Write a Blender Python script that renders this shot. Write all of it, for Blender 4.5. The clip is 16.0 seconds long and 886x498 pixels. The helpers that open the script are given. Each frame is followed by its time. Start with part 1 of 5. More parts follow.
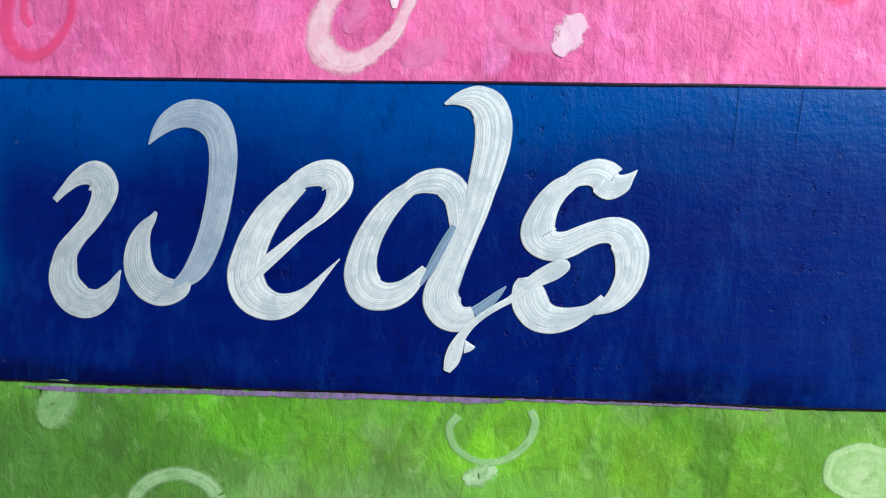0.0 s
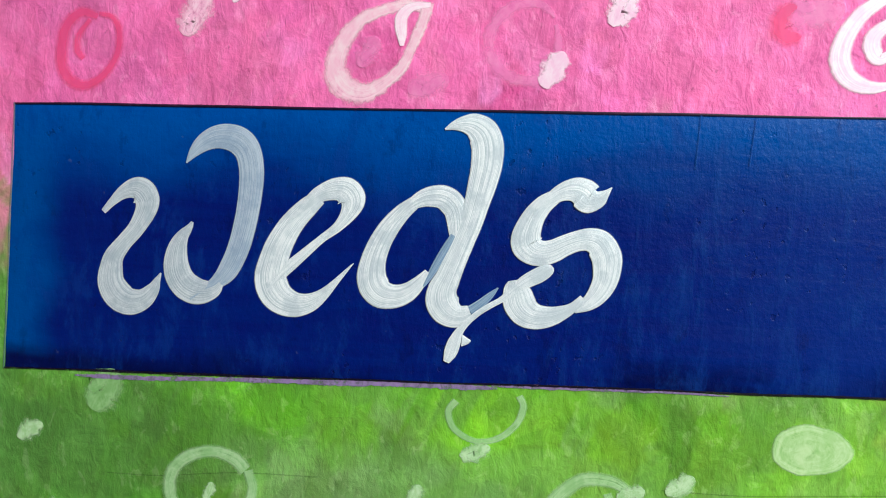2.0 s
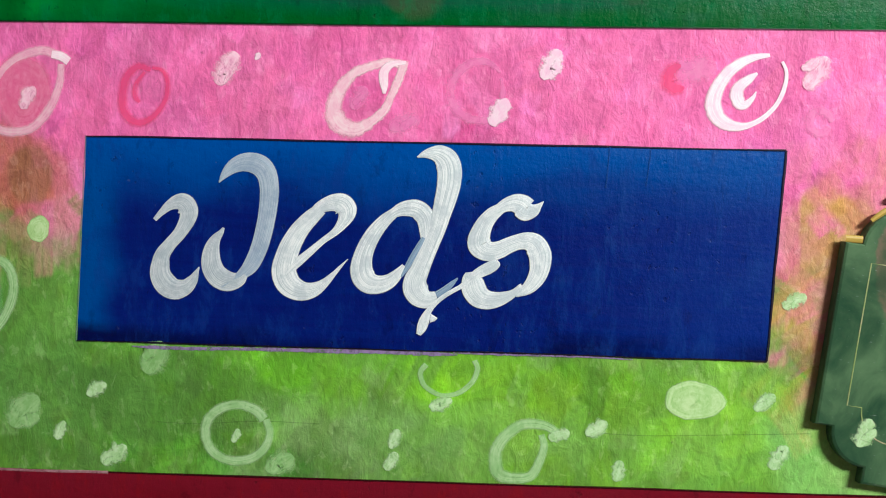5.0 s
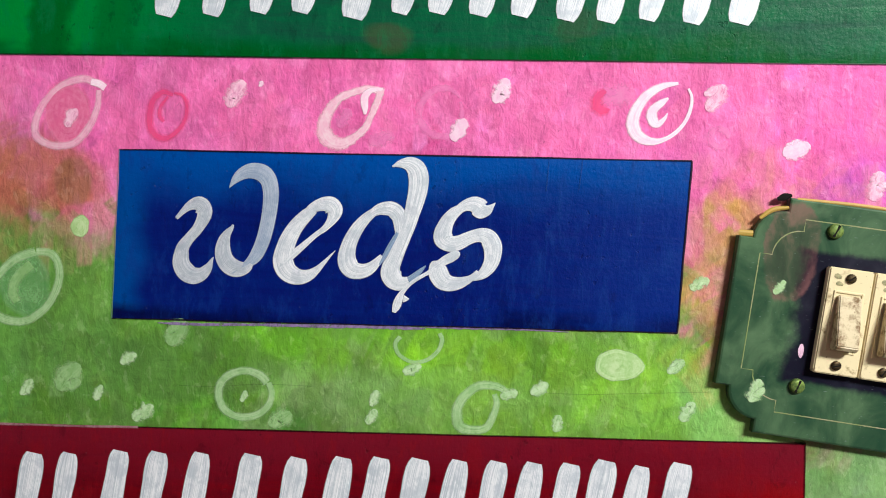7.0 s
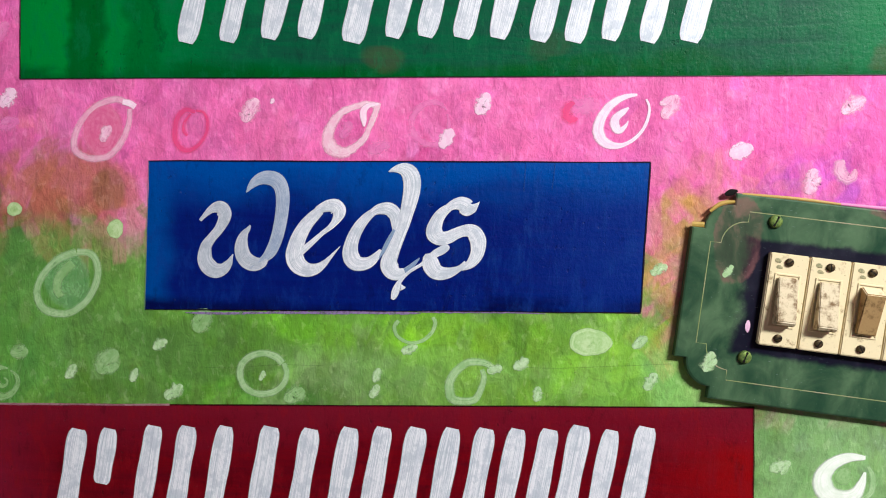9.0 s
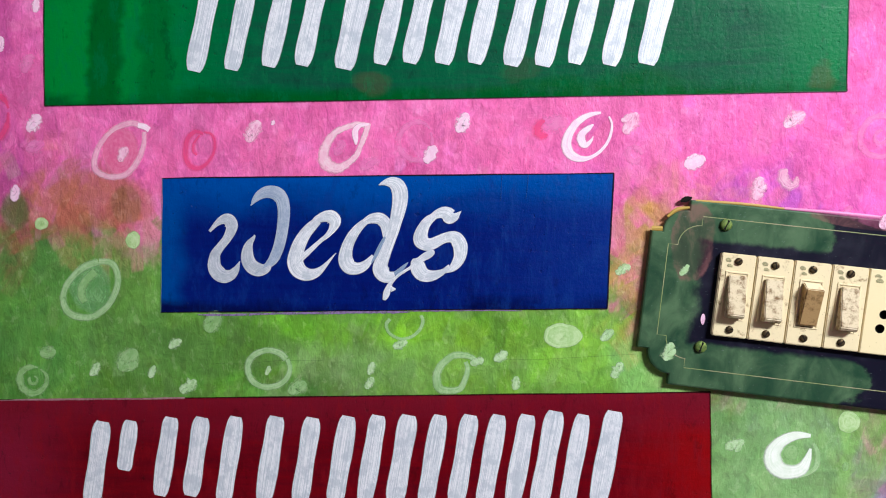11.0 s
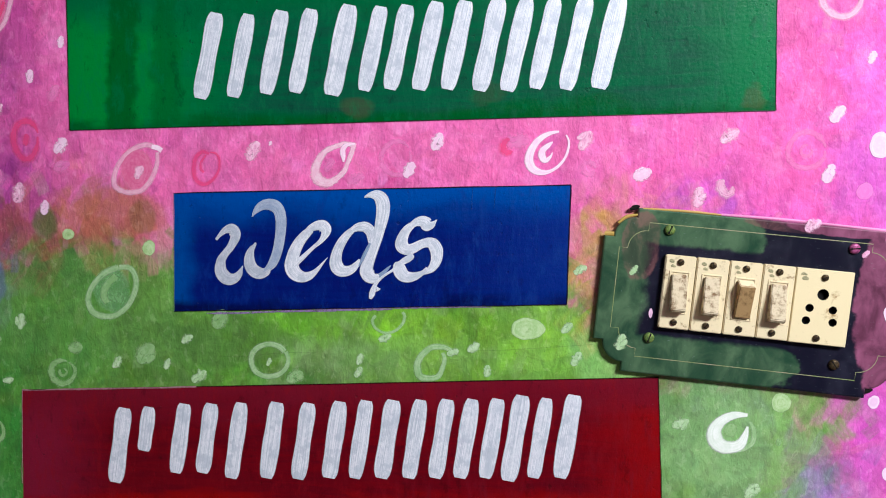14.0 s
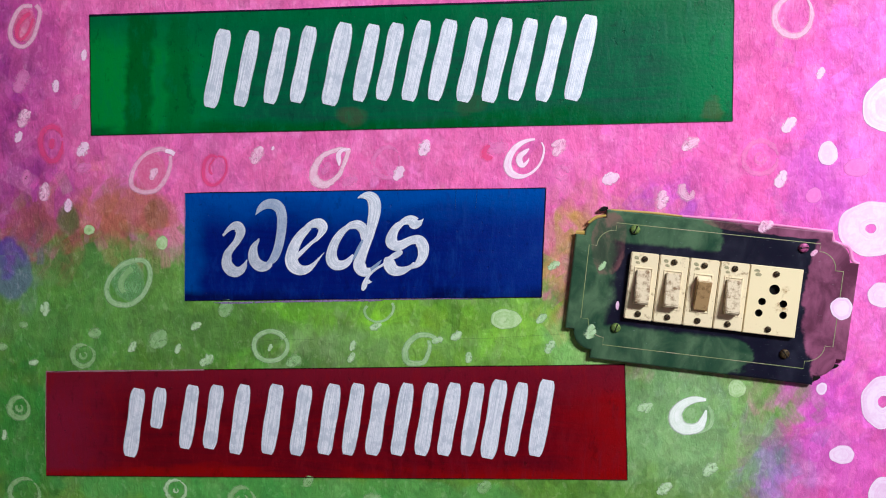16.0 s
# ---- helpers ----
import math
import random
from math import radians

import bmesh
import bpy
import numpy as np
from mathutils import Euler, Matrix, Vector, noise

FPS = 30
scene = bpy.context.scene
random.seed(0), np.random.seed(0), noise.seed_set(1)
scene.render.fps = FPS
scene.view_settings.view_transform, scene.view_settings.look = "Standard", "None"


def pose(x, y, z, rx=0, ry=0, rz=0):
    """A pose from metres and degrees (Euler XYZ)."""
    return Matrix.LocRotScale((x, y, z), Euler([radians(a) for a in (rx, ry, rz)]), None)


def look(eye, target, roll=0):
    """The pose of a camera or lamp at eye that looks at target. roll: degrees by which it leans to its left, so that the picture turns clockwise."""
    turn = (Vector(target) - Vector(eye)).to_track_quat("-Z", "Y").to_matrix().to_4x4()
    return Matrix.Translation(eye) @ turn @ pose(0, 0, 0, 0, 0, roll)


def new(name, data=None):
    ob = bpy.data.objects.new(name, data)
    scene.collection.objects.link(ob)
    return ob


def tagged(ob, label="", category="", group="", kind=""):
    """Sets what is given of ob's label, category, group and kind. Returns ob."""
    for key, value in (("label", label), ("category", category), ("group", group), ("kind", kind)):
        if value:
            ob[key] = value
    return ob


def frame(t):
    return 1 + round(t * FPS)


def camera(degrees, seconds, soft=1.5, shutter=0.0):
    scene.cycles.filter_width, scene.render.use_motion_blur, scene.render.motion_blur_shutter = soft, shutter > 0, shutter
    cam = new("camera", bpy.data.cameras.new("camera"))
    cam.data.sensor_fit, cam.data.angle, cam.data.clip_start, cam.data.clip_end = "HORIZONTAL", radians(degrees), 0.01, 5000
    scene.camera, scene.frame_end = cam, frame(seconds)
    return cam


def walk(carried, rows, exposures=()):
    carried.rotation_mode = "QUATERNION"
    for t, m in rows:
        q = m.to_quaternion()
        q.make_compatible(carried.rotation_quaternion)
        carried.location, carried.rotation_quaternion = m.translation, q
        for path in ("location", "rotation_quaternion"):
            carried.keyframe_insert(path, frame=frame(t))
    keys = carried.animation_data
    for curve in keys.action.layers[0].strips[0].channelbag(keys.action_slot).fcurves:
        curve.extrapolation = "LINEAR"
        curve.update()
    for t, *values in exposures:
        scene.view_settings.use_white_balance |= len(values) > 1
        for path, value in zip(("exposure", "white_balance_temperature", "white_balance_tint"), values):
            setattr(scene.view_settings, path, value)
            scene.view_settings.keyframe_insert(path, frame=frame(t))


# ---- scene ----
cam = camera(62, 16.0, soft=1.05)
PATH = [
    (0, (-0.0454, -0.2496, 1.4107), (-0.2023, 1.7420, 1.3145), 2.42),
    (0.5, (-0.0446, -0.2572, 1.4101), (-0.2118, 1.7345, 1.3402), 2.35),
    (1, (-0.0444, -0.2667, 1.4129), (-0.2087, 1.7249, 1.3315), 2.34),
    (1.5, (-0.0420, -0.2775, 1.4117), (-0.2140, 1.7138, 1.3379), 2.55),
    (2, (-0.0430, -0.2864, 1.4148), (-0.1980, 1.7053, 1.3195), 2.59),
    (2.5, (-0.0389, -0.2976, 1.4162), (-0.1976, 1.6940, 1.3239), 2.72),
    (3, (-0.0363, -0.3104, 1.4164), (-0.1913, 1.6816, 1.3279), 2.66),
    (3.5, (-0.0355, -0.3253, 1.4183), (-0.1829, 1.6671, 1.3270), 2.62),
    (4, (-0.0334, -0.3385, 1.4172), (-0.1804, 1.6543, 1.3330), 2.61),
    (6.5, (-0.0060, -0.4370, 1.4194), (-0.1421, 1.5561, 1.3234), 2.41),
    (7, (-0.0005, -0.4551, 1.4188), (-0.1425, 1.5378, 1.3269), 2.43),
    (7.5, (0.0029, -0.4731, 1.4210), (-0.1367, 1.5197, 1.3261), 2.28),
    (8, (0.0069, -0.4857, 1.4218), (-0.1367, 1.5062, 1.3152), 2.07),
    (8.5, (0.0089, -0.5026, 1.4201), (-0.1366, 1.4895, 1.3187), 1.70),
    (11, (0.0268, -0.5748, 1.4296), (-0.1206, 1.4167, 1.3195), 0.49),
    (11.5, (0.0319, -0.5893, 1.4338), (-0.1196, 1.4018, 1.3225), 0.14),
    (12, (0.0376, -0.5981, 1.4358), (-0.1185, 1.3926, 1.3228), -0.02),
    (12.5, (0.0431, -0.6096, 1.4379), (-0.1102, 1.3812, 1.3224), -0.15),
    (13, (0.0474, -0.6219, 1.4375), (-0.1067, 1.3687, 1.3199), -0.17),
    (13.5, (0.0522, -0.6361, 1.4394), (-0.1076, 1.3538, 1.3176), -0.18),
    (14, (0.0599, -0.6476, 1.4440), (-0.1135, 1.3406, 1.3141), -0.16),
    (14.5, (0.0665, -0.6635, 1.4437), (-0.1125, 1.3247, 1.3199), -0.04),
    (15, (0.0752, -0.6792, 1.4434), (-0.1092, 1.3084, 1.3181), 0.15),
    (15.5, (0.0823, -0.6957, 1.4440), (-0.1066, 1.2914, 1.3188), 0.19),
    (16, (0.0886, -0.7079, 1.4429), (-0.1121, 1.2781, 1.3184), 0.22),
]
EXPOSURES = [(0.0, 0.10, 5900, -9), (4.0, 0.07, 6420, -10), (7.0, 0.06, 6440, 0), (11.0, -0.01, 5980, 5), (13.5, -0.04, 5900, 6), (16.0, -0.16, 5780, 7)]
walk(cam, [(t, look(*r)) for t, *r in PATH], EXPOSURES)

# ---- light: one tube lamp up on the right, white room round it ----
world = bpy.data.worlds.new("world")
scene.world = world
world.use_nodes = True
world.node_tree.nodes["Background"].inputs[0].default_value = (0.85, 0.9, 1.0, 1)
world.node_tree.nodes["Background"].inputs[1].default_value = 0.05
tube = bpy.data.lights.new("tube_light", "AREA")
tube.shape, tube.size, tube.size_y, tube.energy, tube.color = "RECTANGLE", 0.6, 0.10, 70.0, (1.0, 0.97, 0.95)
new("tube_light", tube).matrix_world = look((1.25, -1.42, 2.42), (0.08, 0.0, 1.40))


# ---- node helpers ----
def lin(r, g, b):
    """Base colour from a paint chart's 0 to 255 values."""
    return tuple((c / 255 / 12.92) if c < 10.3 else ((c / 255 + 0.055) / 1.055) ** 2.4 for c in (r, g, b))


class Nodes:
    def __init__(self, name):
        self.mat = bpy.data.materials.new(name)
        self.mat.use_nodes = True
        self.tree = self.mat.node_tree
        self.out = self.tree.nodes["Material Output"]
        self.bsdf = self.tree.nodes["Principled BSDF"]

    def put(self, socket, value):
        if isinstance(value, bpy.types.NodeSocket):
            self.tree.links.new(value, socket)
        elif isinstance(value, tuple) and len(value) == 3 and socket.type == "RGBA":
            socket.default_value = (*value, 1)
        else:
            socket.default_value = value

    def node(self, kind, **inputs):
        n = self.tree.nodes.new(kind)
        for key, value in inputs.items():
            self.put(n.inputs[key], value)
        return n

    def coords(self, which):
        return self.tree.nodes.new("ShaderNodeTexCoord").outputs[which]

    def math(self, op, a, b=0.0, c=0.0):
        n = self.tree.nodes.new("ShaderNodeMath")
        n.operation = op
        for socket, value in zip(n.inputs, (a, b, c)):
            self.put(socket, value)
        return n.outputs[0]

    def split(self, vector):
        n = self.tree.nodes.new("ShaderNodeSeparateXYZ")
        self.put(n.inputs[0], vector)
        return n.outputs

    def stretch(self, vector, x, y, z):
        n = self.tree.nodes.new("ShaderNodeVectorMath")
        n.operation = "MULTIPLY"
        self.put(n.inputs[0], vector)
        n.inputs[1].default_value = (x, y, z)
        return n.outputs[0]

    def noise(self, vector, scale, detail=4.0, rough=0.6, warp=0.0):
        n = self.node("ShaderNodeTexNoise", Vector=vector, Scale=scale, Detail=detail, Roughness=rough, Distortion=warp)
        return n.outputs["Fac"]

    def ramp(self, value, low, high, to_low=0.0, to_high=1.0):
        n = self.tree.nodes.new("ShaderNodeMapRange")
        n.interpolation_type = "SMOOTHSTEP"
        for k, v in zip(range(5), (value, low, high, to_low, to_high)):
            self.put(n.inputs[k], v)
        return n.outputs[0]

    def mix(self, fac, a, b, blend="MIX"):
        n = self.tree.nodes.new("ShaderNodeMix")
        n.data_type, n.blend_type = "RGBA", blend
        self.put(n.inputs[0], fac)
        self.put(n.inputs[6], a)
        self.put(n.inputs[7], b)
        return n.outputs[2]

    def bump(self, height, strength, distance):
        n = self.node("ShaderNodeBump", Strength=strength, Distance=distance, Height=height)
        self.tree.links.new(n.outputs[0], self.bsdf.inputs["Normal"])

    def finish(self, colour, rough, metal=0.0, alpha=None, coat=0.0, gloss=0.2):
        b = self.bsdf.inputs
        self.put(b["Base Color"], colour)
        self.put(b["Roughness"], rough)
        self.put(b["Metallic"], metal)
        self.put(b["Coat Weight"], coat)
        b["Coat Roughness"].default_value = 0.15
        b["Specular IOR Level"].default_value = gloss
        if alpha is not None:
            self.put(b["Alpha"], alpha)
        return self.mat


# ---- materials ----
def mural_material():
    """Emulsion brushed in many short strokes over ribbed plaster; the pigment is laid down per point."""
    n = Nodes("mural_paint")
    obj = n.coords("Object")
    pigment = n.node("ShaderNodeAttribute")
    pigment.attribute_name = "pigment"
    col = pigment.outputs["Color"]
    grain = n.noise(obj, 900, 3)
    scuff = n.noise(n.stretch(obj, 1, 1, 0.7), 130, 5, 0.62, 0.5)
    cloud = n.noise(obj, 26, 5, 0.56, 0.8)
    dry = n.noise(n.stretch(obj, 0.8, 1, 1.2), 52, 5, 0.62, 0.6)
    light, deep = n.mix(0.55, col, col, "SCREEN"), n.mix(0.75, col, n.mix(1.0, col, (0.60, 0.44, 0.60), "MULTIPLY"))
    col = n.mix(n.ramp(dry, 0.54, 0.59, 0, 0.34), col, light)
    col = n.mix(n.ramp(cloud, 0.46, 0.42, 0, 0.34), col, deep)
    col = n.mix(n.ramp(scuff, 0.58, 0.63, 0, 0.36), col, n.mix(0.12, light, lin(246, 224, 220)))
    col = n.mix(n.ramp(scuff, 0.43, 0.37, 0, 0.30), col, deep)
    smear = n.noise(n.stretch(obj, 1.5, 1, 0.8), 75, 4, 0.58, 0.9)
    col = n.mix(n.ramp(smear, 0.55, 0.60, 0, 0.22), col, light)
    col = n.mix(n.ramp(smear, 0.43, 0.39, 0, 0.22), col, deep)
    pits = n.ramp(n.noise(n.stretch(obj, 1, 1, 0.6), 330, 2), 0.69, 0.74)
    col = n.mix(n.math("MULTIPLY", pits, 0.45), col, n.mix(0.7, col, (0.01, 0.01, 0.015)))
    ribs = n.noise(n.stretch(obj, 1, 1, 0.10), 420, 3)
    lumps = n.noise(n.stretch(obj, 1, 1, 0.6), 360, 4, 0.65, 0.3)
    runs = n.noise(n.stretch(obj, 1, 1, 0.22), 230, 5, 0.7, 0.3)
    col = n.mix(n.ramp(runs, 0.58, 0.68, 0, 0.18), col, light)
    col = n.mix(n.ramp(runs, 0.43, 0.34, 0, 0.14), col, deep)
    swell = n.noise(n.stretch(obj, 1, 1, 0.6), 150, 5, 0.58, 0.5)
    height = n.math("ADD", n.math("MULTIPLY", ribs, 0.14), n.math("ADD", n.math("MULTIPLY", grain, 0.04), n.math("ADD", n.math("MULTIPLY", swell, 1.0), n.math("MULTIPLY", lumps, 0.30))))
    height = n.math("ADD", height, n.math("MULTIPLY", dry, 0.35))
    n.bump(height, 0.85, 0.0013)
    return n.finish(col, n.ramp(scuff, 0.4, 0.7, 0.60, 0.44))


def brush_material(name, light, dark, cover=1.0, ragged=0.25, streak=46.0, metal=0.0, rough=0.42, holes=0.0, feather=0.10, groove=0.12, scumble=0.0, bead=0.0):
    """Brushed paint: bristle streaks run along the stroke, its edges break up. scumble: how far the plaster under it breaks the paint; bead: how far pale paint gathers along its edges."""
    n = Nodes(name)
    uv = n.coords("UV")
    u, v, _ = n.split(uv)
    info = n.tree.nodes.new("ShaderNodeObjectInfo").outputs["Random"]
    shift = n.node("ShaderNodeCombineXYZ", X=u, Y=v, Z=n.math("MULTIPLY", info, 30.0)).outputs[0]
    bristle = n.noise(n.stretch(shift, 14, streak, 1), 1.0, 3, 0.65, 0.12)
    fine = n.noise(n.stretch(shift, 40, streak * 3.2, 1), 1.0, 2, 0.6)
    patch = n.noise(n.stretch(shift, 60, 1.6, 1), 1.0, 3)
    both = n.math("ADD", n.math("MULTIPLY", bristle, 0.6), n.math("MULTIPLY", fine, 0.4))
    col = n.mix(n.ramp(both, 0.36, 0.62), dark, light)
    col = n.mix(n.ramp(patch, 0.35, 0.7, 0.0, 0.4), col, n.mix(0.5, light, dark))
    if scumble > 0:
        obj = n.coords("Object")
        tooth = n.noise(n.stretch(obj, 1, 1, 0.7), 300, 7, 0.75, 0.5)
        both = n.math("ADD", n.math("MULTIPLY", both, 1 - scumble), n.math("MULTIPLY", tooth, scumble))
        patch = n.noise(obj, 110, 4)
        col = n.mix(n.ramp(both, 0.40, 0.58), dark, light)
        col = n.mix(n.ramp(n.noise(obj, 75, 4, 0.65), 0.48, 0.62, 0, 0.6), col, dark)
    edge = n.math("MULTIPLY", n.math("MINIMUM", v, n.math("SUBTRACT", 1.0, v)), 2.0)
    crumble = n.math("ADD", n.math("MULTIPLY", n.noise(n.stretch(shift, 260, 5, 1), 1.0, 4, 0.7), 0.45), n.math("MULTIPLY", n.noise(n.stretch(shift, 1300, 13, 1), 1.0, 5, 0.75), 0.55))
    if scumble > 0:
        crumble = n.math("ADD", n.math("MULTIPLY", n.noise(obj, 190, 5, 0.7), 0.5), n.math("MULTIPLY", tooth, 0.5))
    if bead > 0:
        line = n.ramp(n.noise(n.stretch(shift, 9, streak * 0.9, 1), 1.0, 2, 0.5), 0.62, 0.74, 0, 0.24)
        col = n.mix(line, col, n.mix(0.6, dark, lin(90, 104, 120)))
        col = n.mix(n.ramp(edge, 0.16, 0.03, 0, bead), col, light)
    mask = n.ramp(n.math("SUBTRACT", edge, n.math("MULTIPLY", n.math("SUBTRACT", crumble, 0.30), ragged * 2.4)), 0.0, feather)
    if holes > 0:
        thin = n.ramp(n.math("ADD", both, n.math("MULTIPLY", patch, 0.5)), 0.75 * holes, 0.75 * holes + 0.30)
        mask = n.math("MULTIPLY", mask, n.math("ADD", n.math("MULTIPLY", thin, 0.75), 0.25))
    n.bump(n.math("ADD", both, n.math("MULTIPLY", crumble, 0.2)), groove, 0.0006)
    return n.finish(col, rough, metal, n.math("MULTIPLY", mask, cover))


def panel_material(name, centre, rim, head, side, foot, stain, reach=0.12, spots=(), rim_from=0.86):
    """Enamel panel: colours worked into one another from the edges inwards, with brush marks along it. head: upper
    band's tone, which on the blue panel also holds gloss sheen.
    """
    n = Nodes(name)
    obj, (u, v, _) = n.coords("Object"), n.split(n.coords("UV"))
    wob = n.math("MULTIPLY", n.math("SUBTRACT", n.noise(n.stretch(obj, 1, 1, 3), 9, 4), 0.5), 0.5)
    along = n.noise(n.stretch(obj, 4, 1, 40), 3.0, 6, 0.68, 0.8)
    down = n.noise(n.stretch(obj, 46, 1, 12), 2.0, 7, 0.72, 0.5)
    vv, uu = n.math("ADD", v, wob), n.math("ADD", u, n.math("MULTIPLY", wob, 0.22))
    col = n.mix(n.ramp(along, 0.3, 0.7), centre, n.mix(0.35, centre, rim))
    col = n.mix(n.ramp(uu, rim_from, 0.99, 0, 0.85), col, rim)
    col = n.mix(n.ramp(uu, reach, reach * 0.2), col, side)
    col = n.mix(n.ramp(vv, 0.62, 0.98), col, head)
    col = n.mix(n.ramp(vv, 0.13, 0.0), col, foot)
    for su, sv, ru, rv, tone, amount in spots:
        du, dv = n.math("DIVIDE", n.math("SUBTRACT", n.math("ADD", u, n.math("MULTIPLY", wob, 0.12)), su), ru), n.math("DIVIDE", n.math("SUBTRACT", vv, sv), rv)
        d = n.math("ADD", n.math("MULTIPLY", du, du), n.math("MULTIPLY", dv, dv))
        col = n.mix(n.ramp(d, 1.2, 0.3, 0, amount), col, tone)
    col = n.mix(n.math("MULTIPLY", n.ramp(down, 0.48, 0.70), n.ramp(uu, 0.40, 0.75, 0.10, 0.50)), col, stain)
    worn = n.noise(n.stretch(obj, 1.0, 1, 0.45), 70, 8, 0.74, 0.3)
    col = n.mix(n.ramp(worn, 0.50, 0.62, 0, 0.42), col, n.mix(0.55, stain, rim))
    col = n.mix(n.ramp(worn, 0.44, 0.36, 0, 0.45), col, n.mix(0.8, col, n.mix(1.0, col, (0.25, 0.22, 0.35), "MULTIPLY")))
    field = n.ramp(n.noise(obj, 16, 3), 0.46, 0.60)
    pits = n.math("MULTIPLY", n.ramp(n.noise(n.stretch(obj, 1, 1, 0.8), 240, 3, 0.6), 0.63, 0.69), field)
    col = n.mix(n.math("MULTIPLY", pits, 0.4), col, n.mix(1.0, col, (0.18, 0.16, 0.26), "MULTIPLY"))
    specks = n.noise(obj, 260, 2)
    col = n.mix(n.ramp(specks, 0.74, 0.79, 0, 0.15), col, n.mix(0.5, col, (0.3, 0.3, 0.35)))
    height = n.math("ADD", n.math("MULTIPLY", down, 0.9), n.math("ADD", n.math("MULTIPLY", along, 0.3), n.math("SUBTRACT", n.math("MULTIPLY", n.noise(obj, 300, 4, 0.7), 0.6), n.math("MULTIPLY", pits, 0.45))))
    n.bump(height, 0.6, 0.0008)
    return n.finish(col, n.ramp(along, 0.3, 0.7, 0.46, 0.32), gloss=0.10)


def plain_material(name, a, b, rough, scale=60.0, metal=0.0, bump=0.15):
    """Two tones broken up by a coarse and a fine noise."""
    n = Nodes(name)
    obj = n.coords("Object")
    big, small = n.noise(obj, scale, 5, 0.65), n.noise(obj, scale * 9, 3)
    f = n.ramp(n.math("ADD", n.math("MULTIPLY", big, 0.7), n.math("MULTIPLY", small, 0.3)), 0.38, 0.64)
    n.bump(small, bump, 0.0003)
    return n.finish(n.mix(f, a, b), n.ramp(big, 0.3, 0.7, rough, rough + 0.15), metal)


def grimy_material(name, clean, grime, amount, scale):
    """Old cream plastic with dark grime in blotches and specks."""
    n = Nodes(name)
    obj = n.coords("Object")
    info = n.tree.nodes.new("ShaderNodeObjectInfo").outputs["Random"]
    place = n.node("ShaderNodeVectorMath")
    n.put(place.inputs[0], obj)
    n.put(place.inputs[1], n.node("ShaderNodeCombineXYZ", X=info, Y=info, Z=info).outputs[0])
    blot, speck = n.noise(place.outputs[0], scale, 6, 0.7), n.noise(place.outputs[0], scale * 7, 3, 0.6)
    f = n.math("MAXIMUM", n.ramp(blot, 0.66 - amount, 0.80 - amount * 0.6), n.ramp(speck, 0.70 - amount * 0.5, 0.80 - amount * 0.4, 0, 0.8))
    n.bump(speck, 0.15, 0.0003)
    return n.finish(n.mix(f, clean, grime), n.ramp(blot, 0.3, 0.7, 0.32, 0.6))


def sheet_material():
    """Black board with thin wall paint dragged over it: green on one side, pink on the other."""
    n = Nodes("board_overpaint")
    obj = n.coords("Object")
    x, _, z = n.split(obj)
    rag = n.math("MULTIPLY", n.math("SUBTRACT", n.noise(obj, 55, 5, 0.7), 0.5), 1.1)
    swirl = n.noise(n.stretch(obj, 1.3, 1, 0.9), 34, 6, 0.62, 0.5)

    def oval(cx, cz, rx, rz):
        dx, dz = n.math("DIVIDE", n.math("SUBTRACT", x, cx), rx), n.math("DIVIDE", n.math("SUBTRACT", z, cz), rz)
        d = n.math("ADD", n.math("MULTIPLY", dx, dx), n.math("MULTIPLY", dz, dz))
        return n.ramp(n.math("ADD", d, rag), 1.12, 0.88)

    green = oval(-0.106, -0.010, 0.031, 0.085)
    for blob in ((-0.075, 0.052, 0.045, 0.030), (-0.025, 0.048, 0.035, 0.024), (-0.050, -0.060, 0.095, 0.024), (0.010, -0.056, 0.040, 0.018)):
        green = n.math("MAXIMUM", green, oval(*blob))
    near = n.math("MAXIMUM", n.math("DIVIDE", n.math("ABSOLUTE", n.math("SUBTRACT", x, 0.004)), 0.087), n.math("DIVIDE", n.math("ABSOLUTE", n.math("ADD", z, 0.0015)), 0.038))
    green = n.math("MULTIPLY", green, n.ramp(n.math("ADD", near, n.math("MULTIPLY", rag, 0.22)), 0.98, 1.10))
    pink = n.math("MAXIMUM", oval(0.117, 0.010, 0.030, 0.080), oval(0.070, 0.066, 0.050, 0.008))
    rose = n.math("MAXIMUM", oval(-0.094, 0.035, 0.016, 0.030), oval(0.030, 0.064, 0.040, 0.006))
    base = n.mix(n.ramp(swirl, 0.45, 0.75, 0, 0.5), lin(18, 18, 34), lin(44, 44, 62))
    g = n.mix(n.ramp(swirl, 0.30, 0.75), lin(36, 66, 48), lin(84, 112, 80))
    p = n.mix(n.ramp(swirl, 0.30, 0.75), lin(86, 44, 64), lin(150, 84, 116))
    col = n.mix(n.math("MULTIPLY", green, 0.95), base, g)
    col = n.mix(n.math("MULTIPLY", rose, n.ramp(swirl, 0.40, 0.62, 0.1, 0.6)), col, lin(128, 84, 84))
    col = n.mix(n.math("MULTIPLY", pink, 0.92), col, p)
    scratch = n.ramp(n.noise(n.stretch(obj, 1, 1, 6), 300, 2), 0.70, 0.76, 0, 0.5)
    col = n.mix(scratch, col, lin(130, 140, 140))
    n.bump(swirl, 0.3, 0.0005)
    return n.finish(col, n.ramp(swirl, 0.3, 0.7, 0.28, 0.45))


